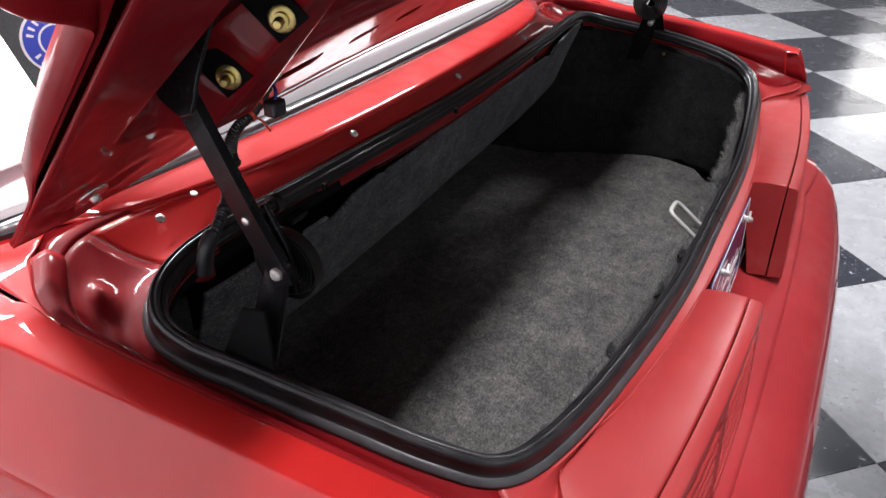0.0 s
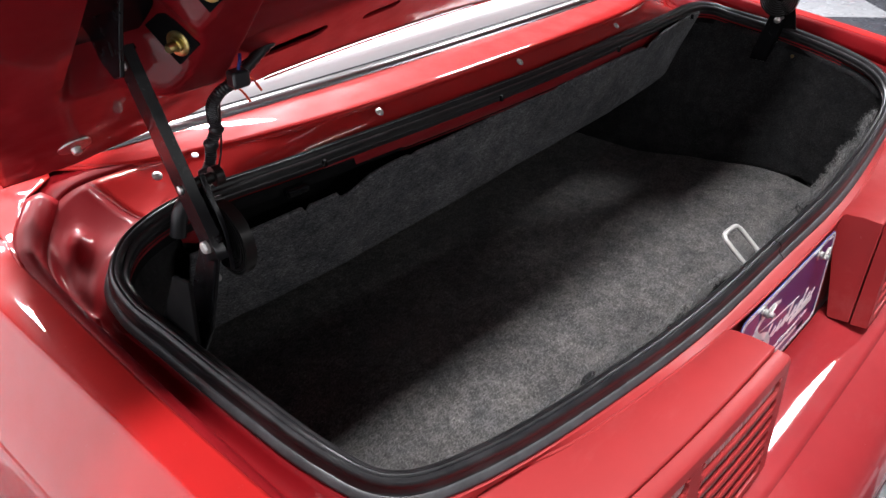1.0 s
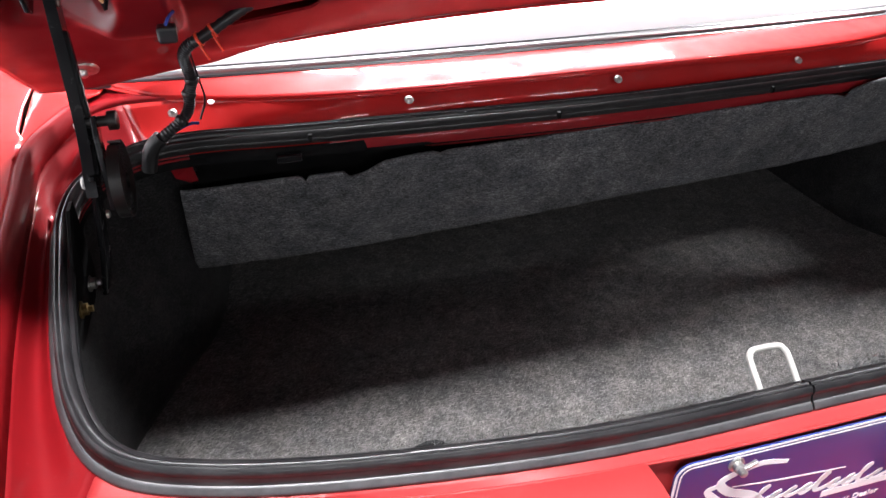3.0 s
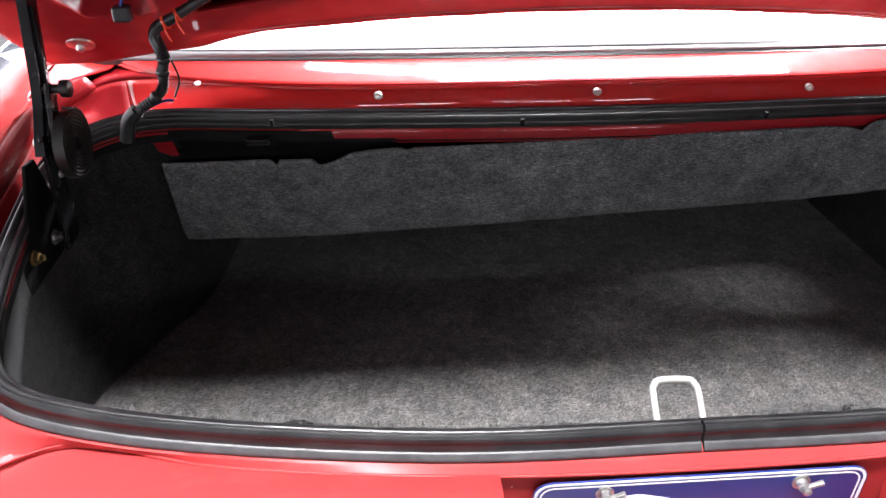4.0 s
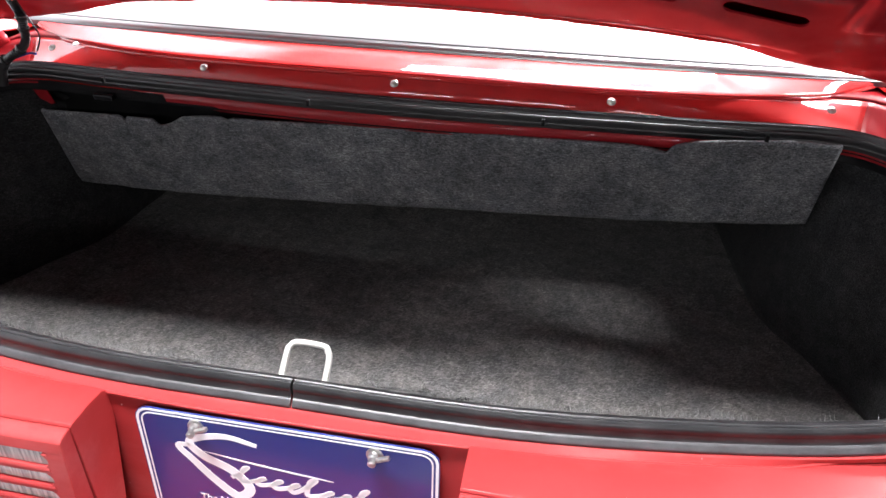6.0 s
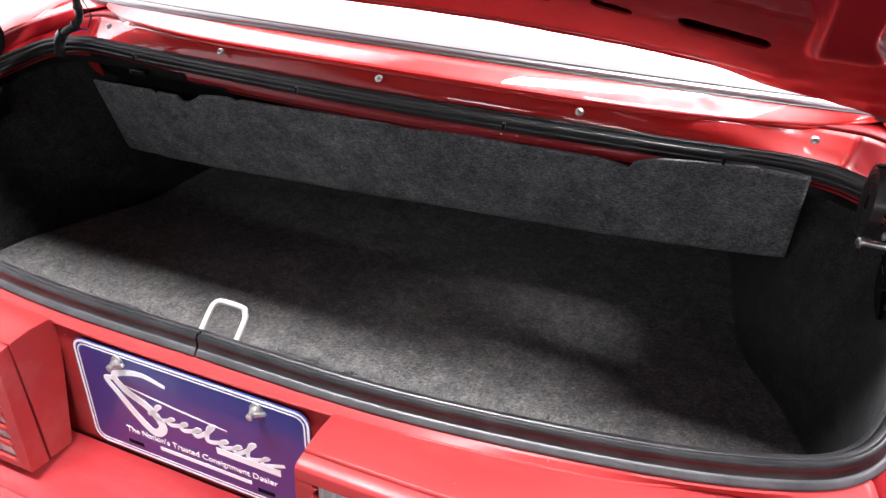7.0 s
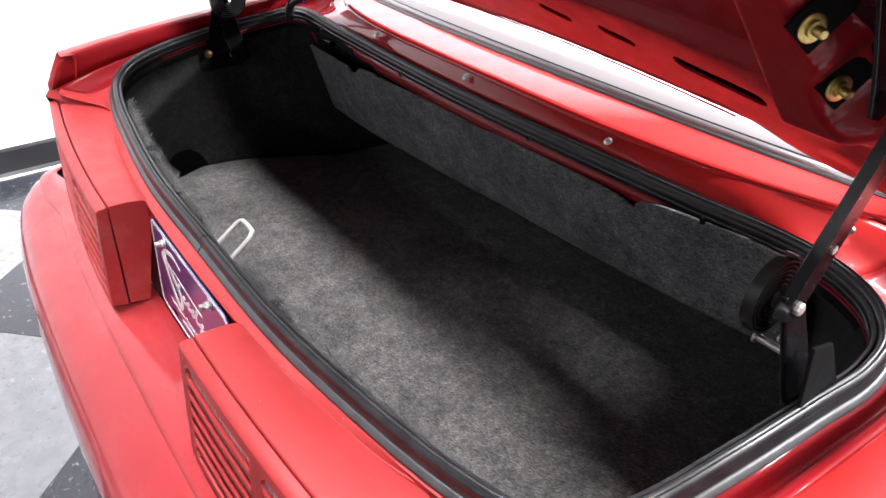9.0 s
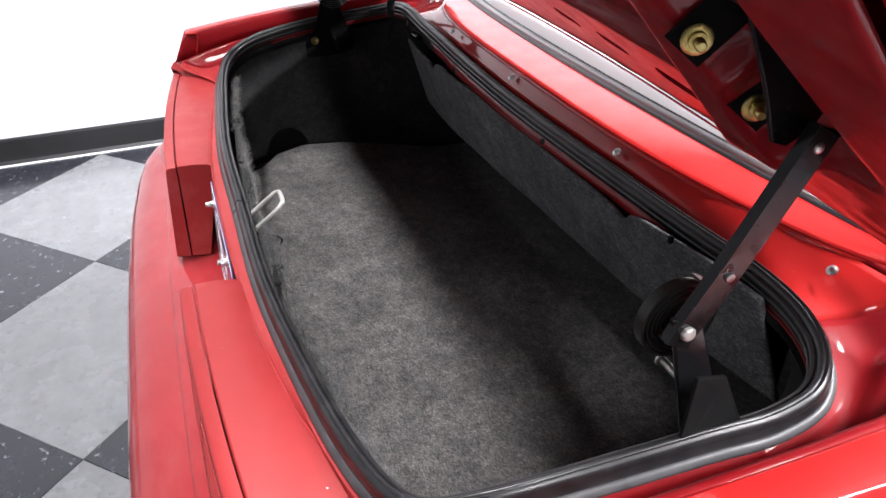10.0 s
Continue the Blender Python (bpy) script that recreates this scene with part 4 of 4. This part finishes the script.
def harness():
    path = spline([(-0.42, 0.432, 1.084), (-0.465, 0.425, 1.064), (-0.507, 0.418, 1.042), (-0.526, 0.422, 1.031), (-0.533, 0.428, 1.018), (-0.532, 0.433, 1.002), (-0.530, 0.434, 0.989), (-0.536, 0.439, 0.972), (-0.539, 0.440, 0.955), (-0.549, 0.437, 0.942), (-0.568, 0.432, 0.930), (-0.586, 0.431, 0.914), (-0.594, 0.431, 0.890)], 150)
    ob = part("wire_loom", tube(path, 0.0056, 10, ripple=0.0010), PLASTIC, car, "black corrugated wire loom")
    for i in (74, 87, 112):
        d = (path[i + 1] - path[i - 1]).normalized()
        part("tape_band", turned([(0.0070, -0.003), (0.0080, -0.001), (0.0080, 0.001), (0.0070, 0.003)], path[i], d, 14), RUBBER, ob)
    for i in (22, 28):
        d = (path[i + 1] - path[i - 1]).normalized()
        tie = part("cable_tie", turned([(0.0070, -0.0015), (0.0078, -0.0015), (0.0078, 0.0015), (0.0070, 0.0015)], path[i], d, 14), ORANGE, ob, "orange cable tie")
        part("tie_tail", tube(spline([path[i] + Vector((0, -0.009, 0)), path[i] + Vector((0.003, -0.016, -0.006)), path[i] + Vector((0.008, -0.018, -0.016))], 6), 0.0013, 6), ORANGE, tie)
    part("connector", box(-0.547, -0.529, 0.354, 0.369, 1.058, 1.074), PLASTIC, ob, "dark grey connector", False, bevel=0.003)
    part("wire", tube(spline([(-0.538, 0.360, 1.074), (-0.534, 0.362, 1.081), (-0.529, 0.369, 1.084)], 8), 0.0016, 6), BLUE_WIRE, ob, "blue wire")
    part("wire", tube(spline([(-0.532, 0.443, 0.934), (-0.540, 0.442, 0.935), (-0.549, 0.440, 0.933), (-0.560, 0.436, 0.929)], 10), 0.0018, 6), BLUE_WIRE, ob, "blue wire")
    part("wire", tube(spline([(-0.526, 0.425, 1.024), (-0.523, 0.437, 0.990), (-0.521, 0.447, 0.960), (-0.530, 0.444, 0.938)], 16), 0.0012, 6), PLASTIC, ob, "thin black wire")
    part("sleeve", tube(spline([(-0.574, 0.431, 0.927), (-0.587, 0.431, 0.914), (-0.595, 0.431, 0.888)], 8), 0.0088, 10), RUBBER, ob)


harness()


def striker():
    ob = new("lid_striker")
    ob.parent = car
    pts = [(x + 0.003, y + 0.007, z - 0.001) for x, y, z in ((-0.030, 0.018, 0.763), (-0.030, 0.055, 0.789), (-0.028, 0.063, 0.7945), (-0.020, 0.067, 0.797), (0.006, 0.067, 0.796), (0.012, 0.063, 0.7935), (0.015, 0.055, 0.787), (0.015, 0.018, 0.760))]
    part("loop", tube(spline(pts, 60), 0.0034, 10), GALV, ob, "pale zinc striker loop")
    part("striker_plate", box(-0.046, 0.034, 0.014, 0.018, 0.70, 0.765), STEEL_BLACK, ob, smooth=False, bevel=0.002)
    part("latch_finger", tube(spline([(-0.004, 0.026, 0.742), (-0.009, 0.050, 0.732), (-0.014, 0.066, 0.718), (-0.022, 0.064, 0.704)], 14), 0.0024, 8), SPRING, ob, "small dark steel hook")


striker()


def well():
    """The dark sheet-metal well under the opening, with the red flange at its front."""
    rows = [around(-0.0075, -0.026), around(-0.0078, -0.040)]
    for f in (0.08, 0.5, 1.0):
        r = []
        for q in ring:
            front = max(0.0, min(1.0, (q.y - 0.33) / 0.09))
            floor = Vector((q.x * 1.03, q.y + 0.37 * front + (0.004 if q.y < 0.1 else 0), 0.548))
            start = q + Vector((q.x * 0.03, 0.10 * front, -0.050))
            r.append(start.lerp(floor, f))
        rows.append(r)
    ob = part("trunk_well", loft(rows, True), DARK, car, "black undercoated trunk well", thick=0.002)
    bm = bmesh.new()
    bm.faces.new([bm.verts.new(q) for q in rows[-1]])
    part("well_floor", bm, DARK, ob, smooth=False)
    part("shelf_brace", box(-0.56, 0.56, 0.506, 0.510, 0.76, 0.872), DARK, ob, smooth=False)
    lip = sorted([i for i in range(N) if ring[i].y > 0.40 and -0.41 < ring[i].x < 0.44], key=lambda i: ring[i].x)
    part("red_flange", loft([[ring[i] - outs[i] * 0.0085 + Vector((0, 0, -0.021)), ring[i] - outs[i] * 0.0090 + Vector((0, 0, -0.036)), ring[i] - outs[i] * 0.0075 + Vector((0, 0.0, -0.044 + 0.010 * (ring[i].x < -0.30)))] for i in lip]), RED_UNDER, ob, "red painted flange", thick=0.001)
    for sx in (1, -1):
        lip = sorted([i for i in range(N) if ring[i].y > 0.17 and ring[i].x * sx > 0.545], key=lambda i: (ring[i].y + abs(0.7 - ring[i].x * sx) * (1 if ring[i].y > 0.38 else 0)))
        part("side_flange", loft([[ring[i] - outs[i] * 0.0082 + Vector((0, 0, -0.022)), ring[i] - outs[i] * 0.0086 + Vector((0, 0, -0.030)), ring[i] - outs[i] * 0.0074 + Vector((0, 0, -0.037))] for i in lip]), RED_UNDER, ob, "red painted flange", thick=0.001)
    part("loom_bracket", slab([(-0.578, 0.468, 0.868), (-0.552, 0.466, 0.870), (-0.548, 0.470, 0.846), (-0.558, 0.474, 0.842), (-0.574, 0.474, 0.850)], (0, -1, 0.2), 0.002), RED_UNDER, ob, "small red bracket", smooth=False)
    part("flange_clip", box(-0.452, -0.422, 0.432, 0.446, 0.8745, 0.8835), STEEL_BLACK, ob, smooth=False, bevel=0.002)


well()

# ---- carpet pieces in the trunk ----
def sheet(name, grid, label, thick=0.006, mat=FELT):
    ob = part(name, loft(grid), mat, None, thick=thick)
    return tagged(ob, label, "carpet", "trunk carpet pieces")


def rough(x, y, z, size):
    return size * noise.noise(Vector((x * 23, y * 23, z * 23))) + size * 0.5 * noise.noise(Vector((x * 71, y * 71, z * 71)))


def side_line(y):
    """How far out the side carpet stands at the floor."""
    return float(np.interp(y, [0.0, 0.06, 0.105, 0.20, 0.30, 0.41, 0.54, 0.81], [0.56, 0.60, 0.660, 0.690, 0.676, 0.622, 0.56, 0.53]))


def carpets():
    g = []
    for j in range(49):
        y = 0.022 + 0.785 * j / 48
        half = side_line(y) + 0.004
        g.append([Vector((half * (-1 + i / 40), y + (0.05 * abs(-1 + i / 40) ** 4 * (1 - j / 48)), 0.568 + 0.0035 * noise.noise(Vector((i * 0.13, y * 9, 0))))) for i in range(81)])
    sheet("floor_carpet", g, "dark charcoal felt carpet covering the trunk floor")
    # sloped panel ahead of the floor, with a torn upper edge
    top = [(-0.572, 0.835), (-0.50, 0.841), (-0.429, 0.846), (-0.4245, 0.843), (-0.4225, 0.834), (-0.4185, 0.837), (-0.415, 0.845), (-0.372, 0.8455), (-0.365, 0.835), (-0.345, 0.841), (-0.322, 0.856), (-0.285, 0.862), (-0.258, 0.864),
           (-0.248, 0.8595), (-0.239, 0.864), (-0.138, 0.867), (-0.07, 0.870), (-0.015, 0.874), (0.08, 0.876), (0.228, 0.879), (0.31, 0.881), (0.338, 0.879), (0.362, 0.872), (0.3665, 0.885), (0.392, 0.894), (0.44, 0.8985), (0.506, 0.902), (0.570, 0.899)]
    g = []
    xs = [-0.572 + 1.142 * i / 240 for i in range(241)]
    for k in range(25):
        f = k / 24
        row = []
        for x in xs:
            zt = np.interp(x, [a for a, _ in top], [b for _, b in top]) + rough(x, 0, 0, 0.0006)
            z0 = 0.719 + 0.060 * x + rough(x, 5, 0, 0.0022)
            z = z0 + (zt - z0) * f
            y = 0.434 + 0.022 * (x / 0.57) ** 4 + (0.855 - z) * (0.34 + 0.06 * x) + 0.0025 * noise.noise(Vector((x * 7, z * 9, 3)))
            row.append(Vector((x * (1 + 0.012 * (1 - f)), y, z)))
        g.append(row)
    sheet("front_carpet", g, "dark felt panel with a torn upper edge", -0.005, FELT_PANEL)
    half = [q for q in ring if q.x > 0.0]
    a0 = next(i for i, q in enumerate(half) if q.x > 0.50)
    a1 = next(i for i, q in enumerate(half) if q.y > 0.40 and q.x < 0.570)
    foot = spline([(0.50, 0.040, 0), (0.60, 0.062, 0), (0.660, 0.105, 0), (0.690, 0.20, 0), (0.676, 0.30, 0), (0.622, 0.41, 0), (0.560, 0.54, 0), (0.53, 0.80, 0)], 91)
    for s in (1, -1):
        g, cols = [], 90
        for k in range(25):
            f = k / 24
            row = []
            for j in range(cols + 1):
                t = j / cols
                at = a0 + (a1 - a0) * t
                q = half[int(at)].lerp(half[min(int(at) + 1, len(half) - 1)], at - int(at))
                o = Vector((q.x, q.y - 0.24, 0)).normalized()
                top = Vector((q.x - 0.006 * o.x, q.y - 0.006 * o.y, q.z - 0.030 + rough(t, 1, s, 0.003) - 0.020 * ease((0.22 - t) / 0.1)))
                low = Vector((foot[j].x, foot[j].y, 0.566))
                p = low.lerp(top, f)
                swell = 0.014 * math.sin(math.pi * f) * ease((t - 0.40) / 0.3) + 0.003 * noise.noise(Vector((t * 9, f * 3, s)))
                p -= o * (swell + 0.006 * math.exp(-((t - 0.72) / 0.05) ** 2) * math.sin(math.pi * f))
                row.append(Vector((p.x * s, p.y, p.z)))
            g.append(row)
        sheet("side_carpet", g, "dark felt side panel beside the hinge base, deepened for shade", 0.005 * s, FELT_SIDE_SHADED)
    # rear panel with a frayed upper edge inside the seal
    g = []
    for k in range(13):
        f = k / 12
        row = []
        for i in range(121):
            x = -0.60 + 1.20 * i / 120
            y0 = 0.034 + 0.036 * (abs(x) / 0.6) ** 2.5
            sag = 0.012 * max(0.0, noise.noise(Vector((x * 6, 2, 0)))) if abs(x) > 0.06 else 0.02
            zt = 0.779 + 0.010 * (abs(x) / 0.6) ** 2 - sag + rough(x, 3, 0, 0.0055)
            row.append(Vector((x, y0 - 0.010 + 0.016 * f ** 4 + 0.007 * noise.noise(Vector((x * 14, f * 2, 7))) + 0.004 * f ** 3 * noise.noise(Vector((x * 45, 3, 7))), 0.566 + (zt - 0.566) * f)))
        g.append(row)
    ob = sheet("rear_carpet", g, "dark felt panel with frayed edge behind the sill", 0.006, FELT_EDGE)
    # loose fibres along its upper edge
    bm = bmesh.new()
    rnd = random.Random(4)
    for q in g[-1]:
        for _ in range(64):
            a = q + Vector((rnd.uniform(-0.006, 0.006), rnd.uniform(-0.006, 0.007), rnd.uniform(-0.007, 0.001)))
            d = Vector((rnd.uniform(-1, 1), rnd.uniform(-0.5, 1.2), rnd.uniform(-0.2, 1))).normalized() * rnd.uniform(0.004, 0.014)
            w = Vector((rnd.uniform(-1, 1), rnd.uniform(-1, 1), 0)).normalized() * 0.00035
            v = [bm.verts.new(p) for p in (a - w, a + w, a + d + w * 0.5, a + d - w * 0.5)]
            bm.faces.new(v)
    tagged(part("frayed_fibre", bm, FELT_EDGE, ob, "loose grey fibres", False), kind="stuff")


def flap(x, y, z, size, turn):
    rows = []
    for i in range(9):
        f = i / 8
        rows.append([Vector((x + size * (f - 0.5) + 0.2 * size * k * math.sin(3 * f + turn), y + 0.010 * k + 0.004 * math.sin(5 * f + turn), z + 0.006 * k * math.cos(2 * f + turn) + 0.003 * math.sin(9 * f))) for k in (0, 0.4, 0.8, 1.2)])
    tagged(part("carpet_flap", loft(rows), FELT_SIDE_SHADED, None, thick=0.003), "torn flap of black felt hanging at the sill", "carpet", "trunk carpet pieces")


carpets()
for x, y, z, size, turn in ((-0.355, 0.040, 0.779, 0.055, 0.4), (-0.095, 0.036, 0.772, 0.030, 1.3), (-0.205, 0.036, 0.776, 0.040, 2.2), (0.17, 0.030, 0.775, 0.050, 0.9)):
    flap(x, y, z, size, turn)


def cabin():
    """What little shows of the cabin past the boot."""
    body = part("rear_seat", loft([[Vector((x, y, z)) for y, z in ((1.30, 0.45), (1.32, 0.55), (1.50, 0.64), (1.66, 0.92), (1.76, 0.93), (1.82, 0.50))] for x in (-0.62, -0.3, 0.0, 0.3, 0.62)], True, True), SEAT, car, "black cloth rear seat", bevel=0.02)
    part("cabin_floor", box(-0.70, 0.70, 0.72, 3.2, 0.30, 0.34), SEAT, car, smooth=False)
    part("front_seat_back", box(-0.62, 0.62, 2.0, 2.14, 0.34, 0.95), SEAT, car, "black front seats", bevel=0.04)
    spot, face = (0.03, 1.54, 0.8125), (-0.52, -0.82, 0.245)
    badge = part("round_badge", turned([(0.078, 0), (0.078, 0.002), (0.001, 0.002)], spot, face, 40), WHITE, car, "round blue and white badge")
    part("badge_ring", turned([(0.072, 0.002), (0.072, 0.0032), (0.001, 0.0032)], spot, face, 40), BADGE_BLUE, badge)
    part("badge_line", turned([(0.040, 0.0032), (0.040, 0.0044), (0.001, 0.0044)], spot, face, 40), WHITE, badge)
    part("badge_middle", turned([(0.035, 0.0044), (0.035, 0.0056), (0.001, 0.0056)], spot, face, 40), BADGE_BLUE, badge)
    n = Vector(face).normalized()
    e = n.cross(Vector((0, 0, 1))).normalized()
    g = n.cross(e)
    for k in range(22):
        a = 2 * math.pi * k / 22
        d, o = e * math.cos(a) + g * math.sin(a), g * math.cos(a) - e * math.sin(a)
        if k % 11 > 1:
            c = Vector(spot) + n * 0.0032
            part("badge_mark", slab([c + d * 0.049 - o * 0.0030, c + d * 0.049 + o * 0.0022, c + d * 0.064 + o * 0.0034, c + d * 0.064 - o * 0.0036], n, 0.001), WHITE, badge, smooth=False)


cabin()


def front_body():
    """The plain rest of the car: bonnet, nose, windscreen frame and floor pan."""
    rows = []
    for k in range(25):
        y = 2.62 + 1.60 * k / 24
        n = max(0.0, y - 3.0) / 1.16
        rows.append([Vector((x * (1 - 0.06 * n * n), y, 0.985 - 0.085 * n - 0.035 * (x / 0.77) ** 2)) for x in (-0.775, -0.6, -0.3, 0, 0.3, 0.6, 0.775)])
    part("bonnet", loft(rows), RED, car, "red bonnet", thick=0.004)
    rows = [[Vector((x, 4.20 + 0.10 * (1 - (x / 0.8) ** 2) + dy, z)) for dy, z in ((0.0, 0.885), (0.03, 0.85), (0.05, 0.70), (0.12, 0.60), (0.12, 0.42), (0.02, 0.28))] for x in [-0.80 + 1.6 * i / 16 for i in range(17)]]
    part("nose", loft(rows), RED_FLEX, car, "red front bumper", thick=0.004)
    frame_path = spline([(-0.70, 2.66, 0.97), (-0.62, 2.25, 1.25), (-0.55, 2.15, 1.30), (0.0, 2.10, 1.325), (0.55, 2.15, 1.30), (0.62, 2.25, 1.25), (0.70, 2.66, 0.97)], 60)
    part("windscreen_frame", tube(frame_path, 0.022, 10), PLASTIC, car, "black windscreen frame")
    part("floor_pan", box(-0.72, 0.72, 0.0, 4.1, 0.262, 0.290), DARK, car, smooth=False)
    for s in (1, -1):
        part("cabin_side", box(min(0.70 * s, 0.74 * s), max(0.70 * s, 0.74 * s), 0.75, 2.65, 0.29, 0.925), SEAT, car, smooth=False)


def wheel(x, y):
    ob = new("wheel")
    ob.parent = car
    c, r = Vector((x, y, GROUND + 0.3155)), 0.3155
    a = Vector((1 if x > 0 else -1, 0, 0))
    part("tyre", turned([(0.20, -0.10), (r - 0.02, -0.10), (r, -0.085), (r, 0.085), (r - 0.02, 0.10), (0.20, 0.10), (0.20, 0.09), (0.20, -0.09)], c, a, 48), RUBBER, ob, "black tyre")
    part("rim", turned([(0.199, -0.09), (0.199, 0.085), (0.185, 0.09), (0.175, 0.07), (0.06, 0.055), (0.05, 0.075), (0.02, 0.078)], c, a, 40), STEEL, ob, "silver wheel rim")


front_body()
for x in (-0.72, 0.72):
    for y in (0.80, 3.36):
        wheel(x, y)


def tiles():
    half, d = SIDE / 2 - 0.0008, SIDE * math.sqrt(2)
    def mesh(name, mat):
        bm = bmesh.new()
        a = [bm.verts.new((x, y, -0.003)) for x, y in ((-half, -half), (half, -half), (half, half), (-half, half))]
        b = [bm.verts.new((x * 0.998, y * 0.998, 0.0)) for x, y in ((-half, -half), (half, -half), (half, half), (-half, half))]
        bm.faces.new(b)
        for i in range(4):
            bm.faces.new((a[i], a[(i + 1) % 4], b[(i + 1) % 4], b[i]))
        me = bpy.data.meshes.new(name)
        bm.to_mesh(me)
        bm.free()
        me.materials.append(mat)
        return me
    kinds = (mesh("light_tile", TILE_LIGHT), mesh("dark_tile", TILE_DARK))
    rnd = random.Random(2)
    for k in (0, 1):
        for i in range(-3, 13):
            for j in range(-13, 11):
                x, y = -0.828 + d * (i + k / 2), -0.416 + d * (j + k / 2)
                room = [(ROOM_X0, 1, 0), (-ROOM_X1, -1, 0), (ROOM_Y0, 0, 1), (-ROOM_Y1, 0, -1)]
                poly = [(x - d / 2, y), (x, y - d / 2), (x + d / 2, y), (x, y + d / 2)]
                whole = all(px * nx + py * ny > c for c, nx, ny in room for px, py in poly)
                at = Vector((x, y, GROUND + rnd.uniform(-0.0004, 0.0002)))
                if whole:
                    ob = new("tile", kinds[k])
                    ob.rotation_euler = (0, 0, radians(45 + rnd.choice((0, 90, 180, 270))))
                else:
                    for c, nx, ny in room:
                        keep = []
                        for p, q in zip(poly, poly[1:] + poly[:1]):
                            a, b = p[0] * nx + p[1] * ny - c, q[0] * nx + q[1] * ny - c
                            if a >= 0:
                                keep.append(p)
                            if (a >= 0) != (b >= 0):
                                f = a / (a - b)
                                keep.append((p[0] + (q[0] - p[0]) * f, p[1] + (q[1] - p[1]) * f))
                        poly = keep
                    if len(poly) < 3:
                        continue
                    bm = slab([Vector((px - x, py - y, -0.003)) for px, py in poly], (0, 0, 1), 0.003)
                    me = bpy.data.meshes.new("cut_tile")
                    bm.to_mesh(me)
                    bm.free()
                    me.materials.append((TILE_LIGHT, TILE_DARK)[k])
                    ob = new("tile", me)
                ob.parent, ob.location = slab_floor, at


tiles()
